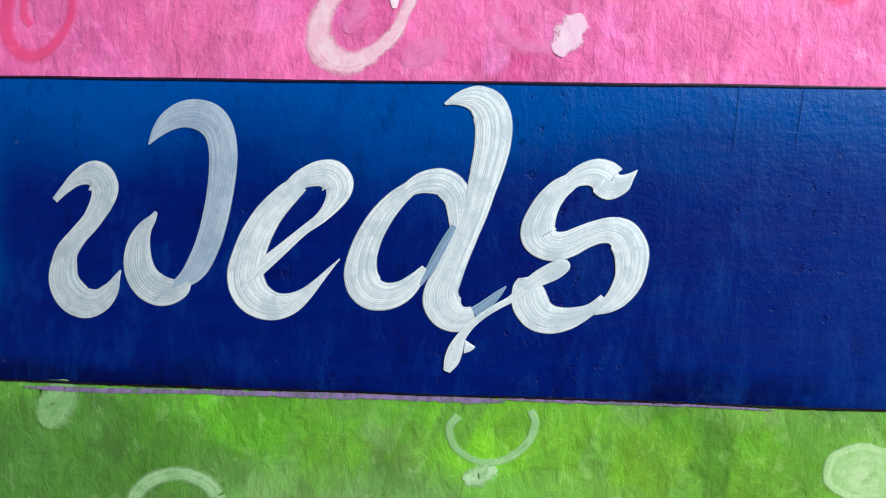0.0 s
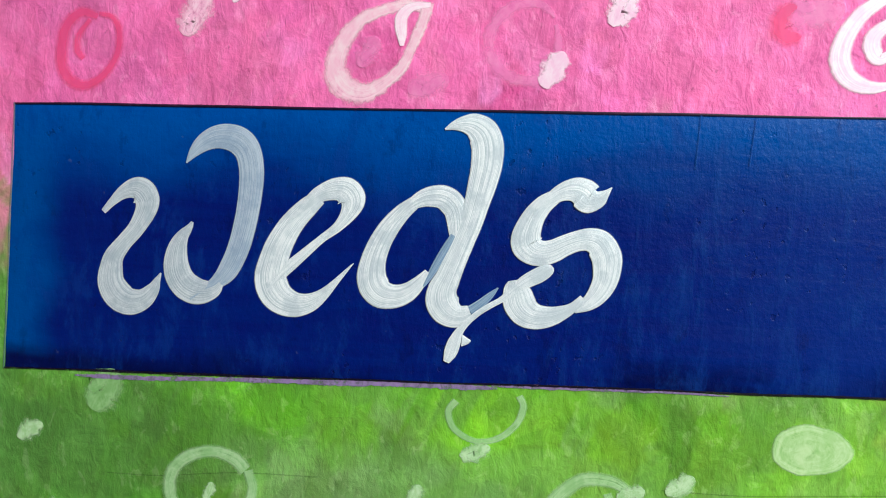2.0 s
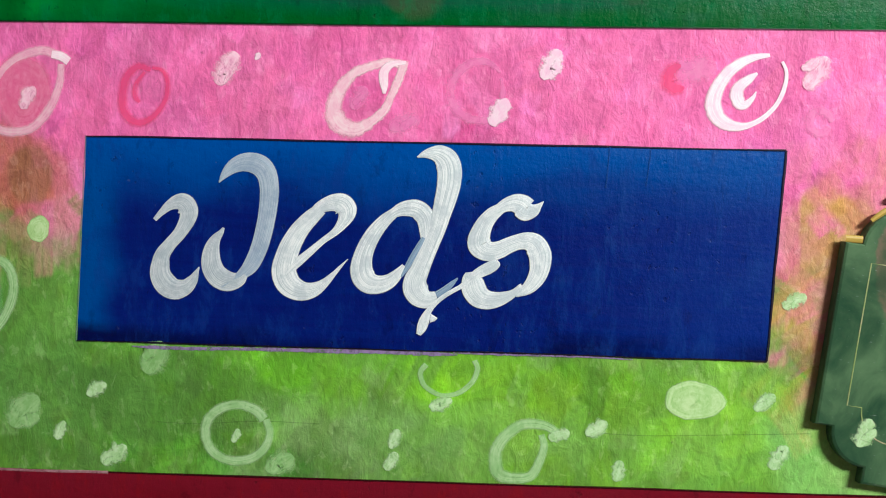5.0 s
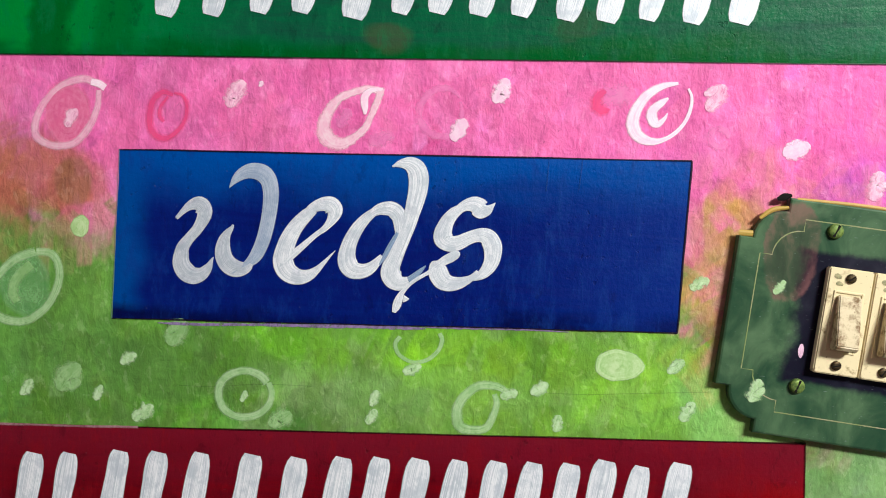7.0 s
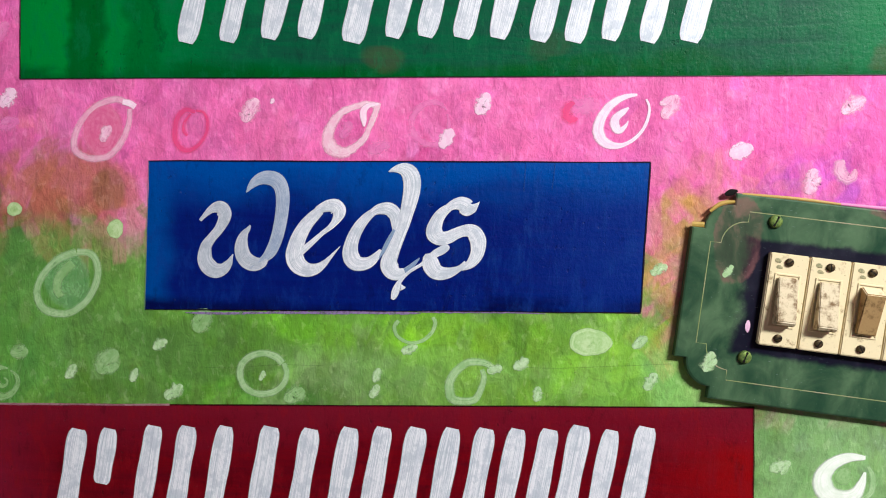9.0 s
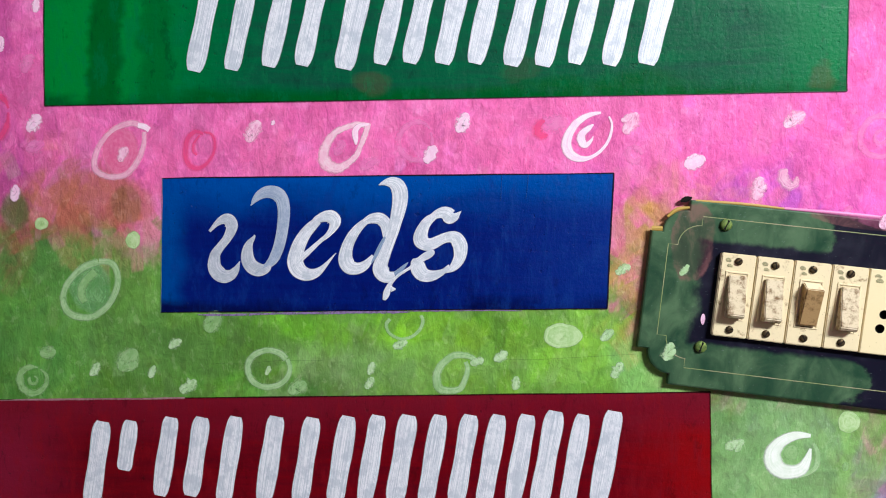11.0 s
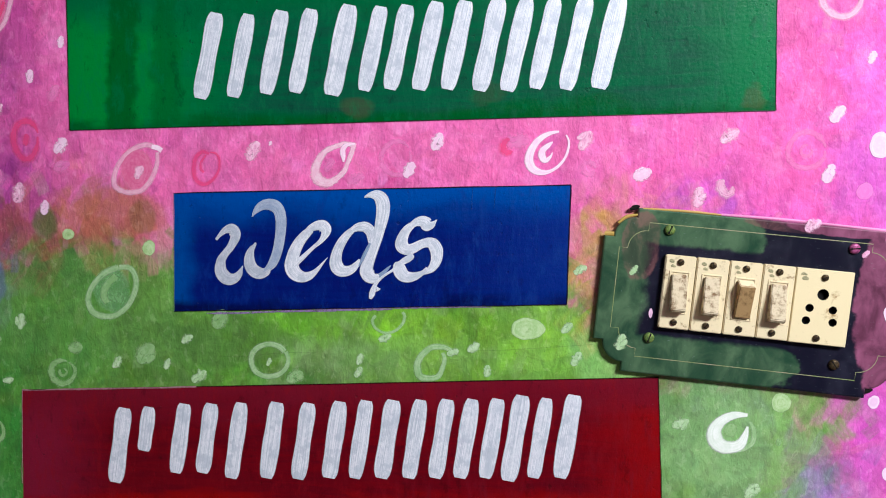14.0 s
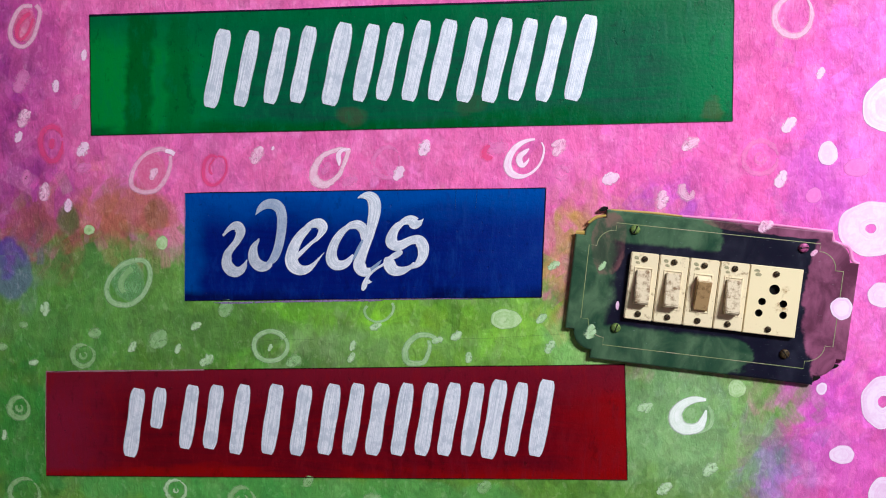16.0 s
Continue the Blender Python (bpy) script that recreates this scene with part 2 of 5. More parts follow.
MURAL = mural_material()
SILVER = brush_material("silver_white_enamel", lin(234, 234, 240), lin(178, 186, 198), 1.0, 0.04, 30, 0.1, 0.45, groove=0.28, scumble=0.2, bead=0.5)
SILVER_MID = brush_material("silver_enamel", lin(206, 208, 216), lin(156, 165, 180), 1.0, 0.04, 30, 0.1, 0.45, groove=0.28, scumble=0.2, bead=0.5)
SILVER_DIM = brush_material("silver_grey_enamel", lin(182, 191, 208), lin(140, 155, 182), 0.97, 0.04, 30, 0.1, 0.45, groove=0.28, scumble=0.2, bead=0.4)
SILVER_THIN = brush_material("thin_silver_glaze", lin(176, 196, 216), lin(90, 120, 170), 0.8, 0.10, 20, 0.1, 0.4)
WHITE_THICK = brush_material("thick_white_paint", lin(250, 222, 240), lin(244, 194, 226), 0.82, 0.74, 12, holes=0.48, feather=0.30, groove=0.03, scumble=0.65)
WHITE_RING = brush_material("white_ring_paint", lin(252, 234, 246), lin(246, 200, 226), 0.90, 0.22, 14, holes=0.50, feather=0.34, groove=0.05, scumble=0.35)
WHITE_SOFT = brush_material("soft_white_paint", lin(250, 208, 226), lin(244, 172, 206), 0.66, 0.34, 16, holes=0.58, feather=0.55, groove=0.05, scumble=0.45)
WHITE_SPOT = brush_material("white_spot_paint", lin(240, 216, 236), lin(230, 190, 222), 0.96, 0.10, 7, holes=0.25, feather=0.14, groove=0.03, scumble=0.35)
WHITE_PLAIN = brush_material("plain_white_paint", lin(244, 247, 240), lin(222, 232, 216), 0.94, 0.16, 14, holes=0.42, feather=0.36, groove=0.05, scumble=0.35)
WHITE_THIN = brush_material("thin_white_paint", lin(252, 212, 232), lin(240, 168, 206), 0.82, 0.70, 16, holes=0.66, feather=0.40, groove=0.08, scumble=0.65)
PINK_THIN = brush_material("thin_pink_paint", lin(246, 152, 208), lin(240, 128, 196), 0.55, 0.6, 24, holes=0.6, feather=0.45, scumble=0.7)
PINK_SPOT = brush_material("pale_pink_spot_paint", lin(248, 140, 214), lin(240, 122, 204), 0.8, 0.1, 9, holes=0.3, feather=0.25, groove=0.03, scumble=0.4)
WHITE_CREAM = brush_material("creamy_white_paint", lin(246, 214, 226), lin(238, 176, 204), 0.86, 0.55, 14, holes=0.54, feather=0.40, groove=0.08, scumble=0.5)
PINK_WASH = brush_material("pale_rose_wash", lin(248, 150, 186), lin(232, 104, 156), 0.5, 0.2, 9, holes=0.5, feather=0.6, groove=0.03, scumble=0.5)
MINT_WASH = brush_material("pale_mint_wash", lin(150, 200, 138), lin(96, 158, 92), 0.5, 0.2, 9, holes=0.55, feather=0.6, groove=0.03, scumble=0.5)
RED_THIN = brush_material("rose_red_paint", lin(250, 78, 134), lin(236, 72, 136), 0.5, 0.25, 20, holes=0.52, feather=0.6, groove=0.05, scumble=0.5)
MINT_THICK = brush_material("mint_white_paint", lin(206, 230, 188), lin(164, 202, 142), 0.78, 0.74, 14, holes=0.56, feather=0.40, groove=0.03, scumble=0.65)
MINT_RING = brush_material("mint_ring_paint", lin(196, 226, 176), lin(156, 198, 134), 0.66, 0.30, 12, holes=0.56, feather=0.48, groove=0.04, scumble=0.45)
MINT_SPOT = brush_material("mint_spot_paint", lin(204, 228, 174), lin(164, 204, 130), 0.80, 0.3, 9, holes=0.56, feather=0.26, groove=0.06, scumble=0.45)
MINT_THIN = brush_material("thin_mint_paint", lin(176, 212, 152), lin(138, 186, 112), 0.64, 0.32, 18, holes=0.58, feather=0.5, groove=0.04, scumble=0.5)
LILAC = brush_material("lilac_underpaint", lin(152, 122, 180), lin(120, 100, 138), 0.78, 0.9, 8, holes=0.64, scumble=0.9)
LINE_BROKEN = brush_material("broken_dark_line", lin(10, 6, 20), lin(20, 12, 36), 0.95, 0.9, 10, holes=0.6, scumble=0.9)
LINE_DARK = brush_material("dark_outline", lin(14, 8, 26), lin(26, 14, 44), 0.95, 0.45, 10)
LINE_RED = brush_material("maroon_outline", lin(58, 6, 14), lin(30, 4, 8), 0.8, 0.45, 10)
LINE_GREEN = brush_material("dark_green_outline", lin(8, 46, 22), lin(4, 28, 14), 0.8, 0.45, 10)
LINE_WORN = brush_material("worn_pink_edge", lin(196, 150, 160), lin(150, 84, 100), 0.6, 0.5, 10, holes=0.5, scumble=0.5)
LINE_PALE = brush_material("pale_highlight_line", lin(120, 140, 150), lin(70, 96, 120), 0.5, 0.5, 10)
BEAD = brush_material("pink_paint_bead", lin(240, 150, 200), lin(190, 110, 150), 0.95, 0.15, 6)
OCHRE_BEAD = brush_material("ochre_paint_bead", lin(196, 160, 84), lin(150, 130, 60), 0.95, 0.2, 6)
ENGRAVED = plain_material("engraved_line", lin(120, 136, 84), lin(160, 150, 124), 0.5)
# paler top: part brushed gradient, part gloss sheen put into the colour
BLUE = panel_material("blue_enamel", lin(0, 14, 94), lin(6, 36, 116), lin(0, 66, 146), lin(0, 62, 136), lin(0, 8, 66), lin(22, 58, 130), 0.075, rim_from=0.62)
GREEN = panel_material("green_enamel", lin(14, 70, 52), lin(4, 112, 58), lin(6, 90, 48), lin(0, 120, 44), lin(0, 80, 28), lin(30, 92, 68), 0.30, (
    (0.085, 0.5, 0.026, 1.6, lin(0, 74, 22), 0.8), (0.15, 0.4, 0.022, 1.2, lin(0, 84, 30), 0.6), (0.43, 0.14, 0.026, 0.12, lin(78, 66, 44), 0.35), (0.61, 0.15, 0.026, 0.08, lin(70, 70, 44), 0.25), (0.975, 0.12, 0.018, 0.10, lin(84, 66, 44), 0.4)))
RED = panel_material("red_enamel", lin(84, 0, 16), lin(130, 4, 10), lin(104, 12, 32), lin(112, 16, 42), lin(128, 2, 4), lin(104, 16, 32), 0.16)
SHEET = sheet_material()
CREAM = grimy_material("cream_plastic", lin(224, 208, 170), lin(122, 94, 58), 0.10, 95)
SOCKET_CREAM = grimy_material("cleaner_cream_plastic", lin(226, 210, 168), lin(150, 118, 72), 0.05, 80)
ROCKER = grimy_material("worn_cream_plastic", lin(204, 188, 156), lin(116, 90, 60), 0.21, 170)
# grimy plastic, browner still for the shade on a face tilted down
ROCKER_SHADED = grimy_material("grimy_shaded_plastic", lin(160, 130, 88), lin(98, 72, 44), 0.18, 150)
SCREW_DARK = plain_material("tarnished_screw", lin(96, 80, 56), lin(30, 24, 20), 0.4, 400, 0.7)
# near-black tone for the shade in screw slots and chipped gaps
SLOT = plain_material("slot_and_gap_shade", lin(10, 8, 8), lin(22, 18, 16), 0.8, 400)
HOLE = plain_material("socket_hole", lin(6, 5, 6), lin(14, 12, 12), 0.7, 400)
SMUDGE = plain_material("grey_green_smudge", lin(128, 126, 96), lin(178, 168, 130), 0.6, 700)
PLASTER = plain_material("room_plaster", lin(150, 150, 152), lin(168, 166, 166), 0.85, 3)
FLOORING = plain_material("floor_cement", lin(120, 112, 104), lin(146, 138, 128), 0.6, 4)


# ---- building helpers ----
def link(name, bm, material, parent=None, label="", smooth=True):
    me = bpy.data.meshes.new(name)
    bm.to_mesh(me)
    bm.free()
    for m in material if isinstance(material, (list, tuple)) else (material,):
        me.materials.append(m)
    if smooth:
        for p in me.polygons:
            p.use_smooth = True
    ob = new(name, me)
    if parent:
        ob.parent = parent
    return tagged(ob, label)


def part(name, bm, material, parent, label="", smooth=True):
    return link(name, bm, material, parent, label, smooth)


def empty(name, m):
    ob = new(name)
    ob.empty_display_size = 0.05
    ob.matrix_basis = m
    return ob


def smooth_line(points, steps=7):
    """A soft curve through a few hand-set points of any width (Catmull-Rom)."""
    pts = [np.array(p, float) for p in points]
    pts = [2 * pts[0] - pts[1]] + pts + [2 * pts[-1] - pts[-2]]
    out = []
    for a, b, c, d in zip(pts, pts[1:], pts[2:], pts[3:]):
        for k in range(steps):
            t = k / steps
            out.append(0.5 * (2 * b + (c - a) * t + (2 * a - 5 * b + 4 * c - d) * t * t + (3 * b - a - 3 * c + d) * t ** 3))
    return out + [pts[-2]]


SECTION = (-1.0, -0.86, -0.5, 0.0, 0.5, 0.86, 1.0)


def stroke(bm, line, y, crown=0.00035, mat=0):
    """Lays one brush stroke (x, z, half width) as a low ridge of paint on the plane y."""
    uv = bm.loops.layers.uv.verify()
    rows, run, last = [], 0.0, None
    for k, p in enumerate(line):
        a, b = line[max(k - 1, 0)][:2], line[min(k + 1, len(line) - 1)][:2]
        d = b - a
        d = d / (np.linalg.norm(d) + 1e-9)
        if last is not None:
            run += float(np.linalg.norm(p[:2] - last))
        last = p[:2]
        w = max(float(p[2]), 0.00015)
        row = []
        for s in SECTION:
            q = p[:2] + np.array((-d[1], d[0])) * w * s
            row.append((bm.verts.new((q[0], y - 0.00005 * k / len(line) - crown * (1 - abs(s) ** 3), q[1])), run, (s + 1) / 2))
        rows.append(row)
    for r0, r1 in zip(rows, rows[1:]):
        for k in range(len(SECTION) - 1):
            quad = (r0[k], r1[k], r1[k + 1], r0[k + 1])
            f = bm.faces.new([q[0] for q in quad])
            f.material_index = mat
            for loop, q in zip(f.loops, quad):
                loop[uv].uv = (q[1], q[2])


def box(bm, x0, x1, y0, y1, z0, z1, bevel=0.0, segments=2):
    made = bmesh.ops.create_cube(bm, size=1)["verts"]
    for v in made:
        v.co = ((x0 + x1) / 2 + v.co.x * (x1 - x0), (y0 + y1) / 2 + v.co.y * (y1 - y0), (z0 + z1) / 2 + v.co.z * (z1 - z0))
    if bevel:
        edges = list({e for v in made for e in v.link_edges})
        bmesh.ops.bevel(bm, geom=edges, offset=bevel, segments=segments, affect="EDGES")


# ---- the painted wall ----
rng = np.random.default_rng(7)
STEP = 0.0013
xs = np.concatenate(([-1.6, -1.0, -0.6], np.arange(-0.475, 0.460, STEP), [0.6, 1.0, 1.6]))
zs = np.concatenate(([0.0, 0.6, 1.0], np.arange(1.105, 1.670, STEP), [1.8, 2.2, 2.8]))
GX, GZ = np.meshgrid(xs, zs)


def soft_noise(cell, seed):
    """Smooth value noise over the wall, cell metres wide, from -1 to 1."""
    r = np.random.default_rng(seed).uniform(-1, 1, (200, 300))
    fx, fz = (GX + 2) / cell % 299, (GZ + 1) / cell % 199
    ix, iz = fx.astype(int), fz.astype(int)
    tx, tz = fx - ix, fz - iz
    tx, tz = tx * tx * (3 - 2 * tx), tz * tz * (3 - 2 * tz)
    ix2, iz2 = (ix + 1) % 300, (iz + 1) % 200
    return (r[iz, ix] * (1 - tx) + r[iz, ix2] * tx) * (1 - tz) + (r[iz2, ix] * (1 - tx) + r[iz2, ix2] * tx) * tz


def fade(v, low, high):
    t = np.clip((v - low) / (high - low), 0, 1)
    return t * t * (3 - 2 * t)


WARP = 0.6 * soft_noise(0.045, 1) + 0.4 * soft_noise(0.016, 2) + 0.2 * soft_noise(0.006, 3)
FINE = soft_noise(0.02, 4) * 0.6 + soft_noise(0.007, 5) * 0.4
pig = np.empty((*GX.shape, 3))
pig[:] = lin(216, 98, 160)


def lay(mask, colour):
    pig[:] = pig * (1 - mask[..., None]) + np.array(lin(*colour)) * mask[..., None]


def blob(x, z, rx, rz, colour, strength=1.0, rag=0.5):
    d = ((GX - x) / rx) ** 2 + ((GZ - z) / rz) ** 2 + rag * WARP * 2
    lay(fade(d, 1.3, 0.6) * strength, colour)


# pink ground: darker magenta one way, hot pink the other, violet bands
lay(fade(GX + 0.05 * WARP, -0.3310, -0.4228) * 0.75, (160, 52, 128))
lay(fade(GX + 0.05 * WARP, 0.0802, 0.2895) * 0.8, (214, 84, 162))
blob(-0.4144, 1.4583, 0.03339, 0.03339, (146, 60, 146), 0.5)
blob(-0.4238, 1.5440, 0.02226, 0.06121, (142, 46, 122), 0.6)
blob(0.3771, 1.4749, 0.02504, 0.08347, (204, 92, 200), 0.45)
blob(0.3543, 1.5667, 0.03339, 0.04452, (222, 88, 178), 0.7)
blob(0.2272, 1.4382, 0.07791, 0.01224, (178, 84, 196), 0.7)
blob(0.4119, 1.4595, 0.02782, 0.16694, (240, 120, 210), 0.6)
blob(0.3373, 1.4827, 0.0130, 0.0500, (186, 86, 186), 0.6)
blob(0.3751, 1.4500, 0.0200, 0.0420, (196, 84, 184), 0.65)
blob(0.2261, 1.4855, 0.0600, 0.0220, (230, 92, 166), 0.6)
blob(0.2830, 1.4542, 0.0240, 0.0200, (232, 94, 170), 0.55)
blob(0.3200, 1.5400, 0.0300, 0.0450, (228, 90, 164), 0.6)
blob(0.4026, 1.5761, 0.0260, 0.0500, (206, 96, 196), 0.6)
blob(-0.4264, 1.5554, 0.0160, 0.0800, (128, 40, 116), 0.6)
blob(-0.3990, 1.4560, 0.0300, 0.0250, (146, 44, 124), 0.6)
blob(0.0261, 1.4808, 0.0180, 0.0060, (196, 66, 140), 0.6)
blob(0.0908, 1.4640, 0.0360, 0.0060, (184, 76, 166), 0.6)
blob(-0.1053, 1.5063, 0.0200, 0.0050, (196, 62, 136), 0.6)
blob(-0.2193, 1.5047, 0.0220, 0.0060, (180, 56, 126), 0.5)
blob(-0.1475, 1.4728, 0.0300, 0.0180, (238, 120, 174), 0.5)
blob(0.0050, 1.4860, 0.0300, 0.0140, (238, 118, 176), 0.5)
blob(-0.2450, 1.4700, 0.0250, 0.0120, (206, 84, 156), 0.5)
# green field below, ending in a ragged edge
edge_z = 1.4127 + 0.022 * WARP
green = fade(edge_z - GZ, -0.004, 0.010) * fade(0.3339 + 0.035 * WARP - GX, -0.006, 0.010)
green *= 1 - fade(GX, 0.1549, 0.1812) * fade(GZ, 1.3108, 1.3330)
lay(green, (88, 132, 44))
lay(green * fade(FINE, 0.0, 0.7) * 0.7, (108, 148, 76))
lay(green * fade(-FINE, 0.1, 0.7) * 0.7, (46, 94, 34))
blob(-0.3496, 1.3781, 0.05008, 0.03339, (48, 106, 50), 0.7)
blob(-0.2429, 1.3136, 0.07234, 0.02226, (74, 112, 54), 0.8)
blob(-0.3702, 1.3021, 0.06678, 0.02782, (52, 110, 52), 0.7)
blob(-0.4230, 1.2057, 0.03339, 0.07234, (30, 104, 34), 0.75)
blob(-0.3756, 1.3254, 0.03339, 0.02782, (50, 112, 34), 0.7)
blob(-0.2600, 1.3450, 0.0140, 0.0350, (92, 124, 48), 0.6)
blob(-0.0631, 1.3359, 0.17807, 0.01336, (104, 172, 30), 0.8)
blob(0.0262, 1.3249, 0.11130, 0.01892, (124, 178, 40), 0.8)
blob(0.1026, 1.3237, 0.04452, 0.02449, (134, 186, 54), 0.85)
blob(-0.1844, 1.2834, 0.07234, 0.01224, (70, 138, 40), 0.8)
blob(-0.1088, 1.3080, 0.06121, 0.01336, (114, 142, 92), 0.8)
blob(0.0703, 1.2927, 0.10573, 0.01892, (116, 166, 66), 0.75)
blob(0.2427, 1.2127, 0.07234, 0.06678, (124, 160, 94), 0.85)
blob(0.1403, 1.3136, 0.03339, 0.03339, (116, 176, 74), 0.8)
blob(0.2880, 1.2686, 0.05008, 0.02782, (130, 170, 96), 0.7)
blob(-0.2040, 1.1502, 0.16694, 0.01336, (52, 138, 44), 0.75)
# rust and ochre where the two meet, violet at the sides
blob(-0.3179, 1.4346, 0.05843, 0.02337, (160, 88, 62), 0.95)
blob(-0.3973, 1.4181, 0.03450, 0.02337, (142, 74, 70), 0.85)
blob(-0.3356, 1.4499, 0.02782, 0.01002, (176, 112, 60), 0.7)
blob(0.1337, 1.4002, 0.02003, 0.03895, (168, 134, 66), 0.95)
blob(0.1187, 1.4055, 0.00501, 0.03339, (216, 96, 150), 0.7)
blob(0.1596, 1.4352, 0.03005, 0.01447, (202, 140, 74), 0.9)
blob(0.1393, 1.3787, 0.01113, 0.01336, (180, 124, 80), 0.6)
blob(0.2220, 1.4424, 0.02226, 0.00668, (206, 150, 84), 0.7)
blob(-0.4331, 1.3654, 0.02504, 0.02894, (108, 80, 150), 0.7)
blob(0.3768, 1.2712, 0.03339, 0.05008, (206, 82, 186), 0.9)
blob(0.3388, 1.1946, 0.03450, 0.04118, (146, 112, 184), 0.8)
blob(0.3377, 1.2298, 0.01447, 0.01669, (176, 84, 92), 0.7)
blob(0.3173, 1.2317, 0.02226, 0.02226, (118, 128, 120), 0.6)
blob(0.2570, 1.2677, 0.01336, 0.00890, (128, 134, 140), 0.6)
blob(0.4008, 1.2293, 0.03895, 0.06121, (206, 88, 182), 0.8)
blob(-0.0460, 1.4614, 0.02681, 0.00491, (188, 56, 130), 0.75)
blob(-0.0736, 1.4687, 0.01340, 0.01117, (238, 128, 182), 0.6)
blob(-0.1775, 1.4679, 0.03798, 0.01340, (204, 92, 156), 0.5)
blob(0.1645, 1.4592, 0.03339, 0.01669, (228, 90, 170), 0.7)

# thousands of short brush touches on top, each a little lighter, darker or off in hue
n_z, n_x = GX.shape
base = pig.copy()
for touch in range(7000):
    ci, cj = int(rng.integers(4, n_z - 4)), int(rng.integers(4, n_x - 4))
    broad = touch < 2600
    half_u, half_v = (rng.uniform(12, 30), rng.uniform(6, 14)) if broad else (rng.uniform(4, 15), rng.uniform(2.0, 6))
    turn = rng.normal(1.4, 0.6)
    r = int(half_u * 1.15) + 2
    i0, i1, j0, j1 = max(ci - r, 0), min(ci + r, n_z), max(cj - r, 0), min(cj + r, n_x)
    jj, ii = np.meshgrid(np.arange(j0, j1) - cj, np.arange(i0, i1) - ci)
    u, v = jj * math.cos(turn) + ii * math.sin(turn), -jj * math.sin(turn) + ii * math.cos(turn)
    v = v + rng.uniform(-0.012, 0.012) * u * u
    bristles = 0.82 + 0.18 * np.sin(v * rng.uniform(1.4, 2.6) + rng.uniform(0, 6) + 0.1 * u)
    # a flat brush: square-cut start, thinning towards the lift-off
    body = np.clip(2.2 * (1 - (u / half_u) ** 4), 0, 1) * np.clip(2.6 * (1 - (v / half_v) ** 4), 0, 1)
    mask = body * bristles * np.clip(0.75 - 0.45 * u / half_u, 0, 1) * rng.uniform(0.15, 0.7)
    si, sj = np.clip(ci + int(rng.normal(0, 15)), 4, n_z - 5), np.clip(cj + int(rng.normal(0, 15)), 4, n_x - 5)
    shade = np.clip(base[si, sj] * rng.lognormal(0.03, 0.20 if broad else 0.18) * np.array([rng.uniform(0.93, 1.07) for _ in range(3)]), 0, 0.9)
    if rng.random() < 0.09:
        shade = shade * 0.7 + np.array(lin(244, 170, 214) if shade[0] > shade[1] else lin(160, 188, 130)) * 0.3
    pig[i0:i1, j0:j1] = pig[i0:i1, j0:j1] * (1 - mask[..., None]) + shade * mask[..., None]

blob(-0.3090, 1.4329, 0.05008, 0.02003, (174, 98, 82), 0.55)
blob(-0.4005, 1.4152, 0.02671, 0.01892, (152, 74, 88), 0.5)
blob(-0.3665, 1.4269, 0.0135, 0.0180, (76, 96, 48), 0.75)
blob(-0.2720, 1.4300, 0.0100, 0.0140, (120, 92, 62), 0.5)
blob(-0.4300, 1.3713, 0.0240, 0.0290, (84, 58, 150), 0.8)
blob(-0.3264, 1.3380, 0.13355, 0.06121, (96, 150, 66), 0.42)
blob(-0.0400, 1.3080, 0.1200, 0.0150, (124, 168, 90), 0.3)
blob(-0.1950, 1.3180, 0.0600, 0.0220, (74, 110, 48), 0.55)
blob(0.1500, 1.3050, 0.0500, 0.0350, (136, 186, 108), 0.45)
blob(-0.4104, 1.2062, 0.05008, 0.08347, (56, 136, 54), 0.42)
blob(-0.1332, 1.1521, 0.28937, 0.01669, (84, 164, 84), 0.4)
blob(0.2318, 1.2287, 0.07234, 0.06678, (126, 172, 122), 0.3)
for edge in (np.s_[:3], np.s_[-3:]):
    pig[edge] = base[edge]
    pig[:, edge] = base[:, edge]
relief = -0.00008 * FINE - 0.00006 * soft_noise(0.004, 9)
verts = np.stack([GX, relief, GZ], -1).reshape(-1, 3)
idx = np.arange(n_z * n_x).reshape(n_z, n_x)
quads = np.stack([idx[:-1, :-1], idx[:-1, 1:], idx[1:, 1:], idx[1:, :-1]], -1).reshape(-1, 4)
corner = len(verts)
back = [(x, 0.12, z) for x, z in ((-1.6, 0.0), (1.6, 0.0), (1.6, 2.8), (-1.6, 2.8))]
c00, c10, c11, c01 = int(idx[0, 0]), int(idx[0, -1]), int(idx[-1, -1]), int(idx[-1, 0])
sides = [[corner + 3, corner + 2, corner + 1, corner], [*[int(k) for k in idx[0, ::-1]], corner, corner + 1],
         [*[int(k) for k in idx[-1]], corner + 2, corner + 3], [*[int(k) for k in idx[:, 0]], corner + 3, corner],
         [*[int(k) for k in idx[::-1, -1]], corner + 1, corner + 2]]
wall_mesh = bpy.data.meshes.new("wall_north")
wall_mesh.from_pydata(verts.tolist() + back, [], quads.tolist() + sides)
wall_mesh.materials.append(MURAL)
layer = wall_mesh.attributes.new("pigment", "FLOAT_COLOR", "POINT")
colours = np.ones((len(verts) + 4, 4))
colours[: len(verts), :3] = pig.reshape(-1, 3)
layer.data.foreach_set("color", colours.ravel())
smooth_flags = np.ones(len(wall_mesh.polygons), bool)
smooth_flags[-5:] = False
wall_mesh.polygons.foreach_set("use_smooth", smooth_flags)
wall = tagged(new("wall_north", wall_mesh), "plaster wall painted pink over green with brushed rings and dabs", "wall", kind="structure")


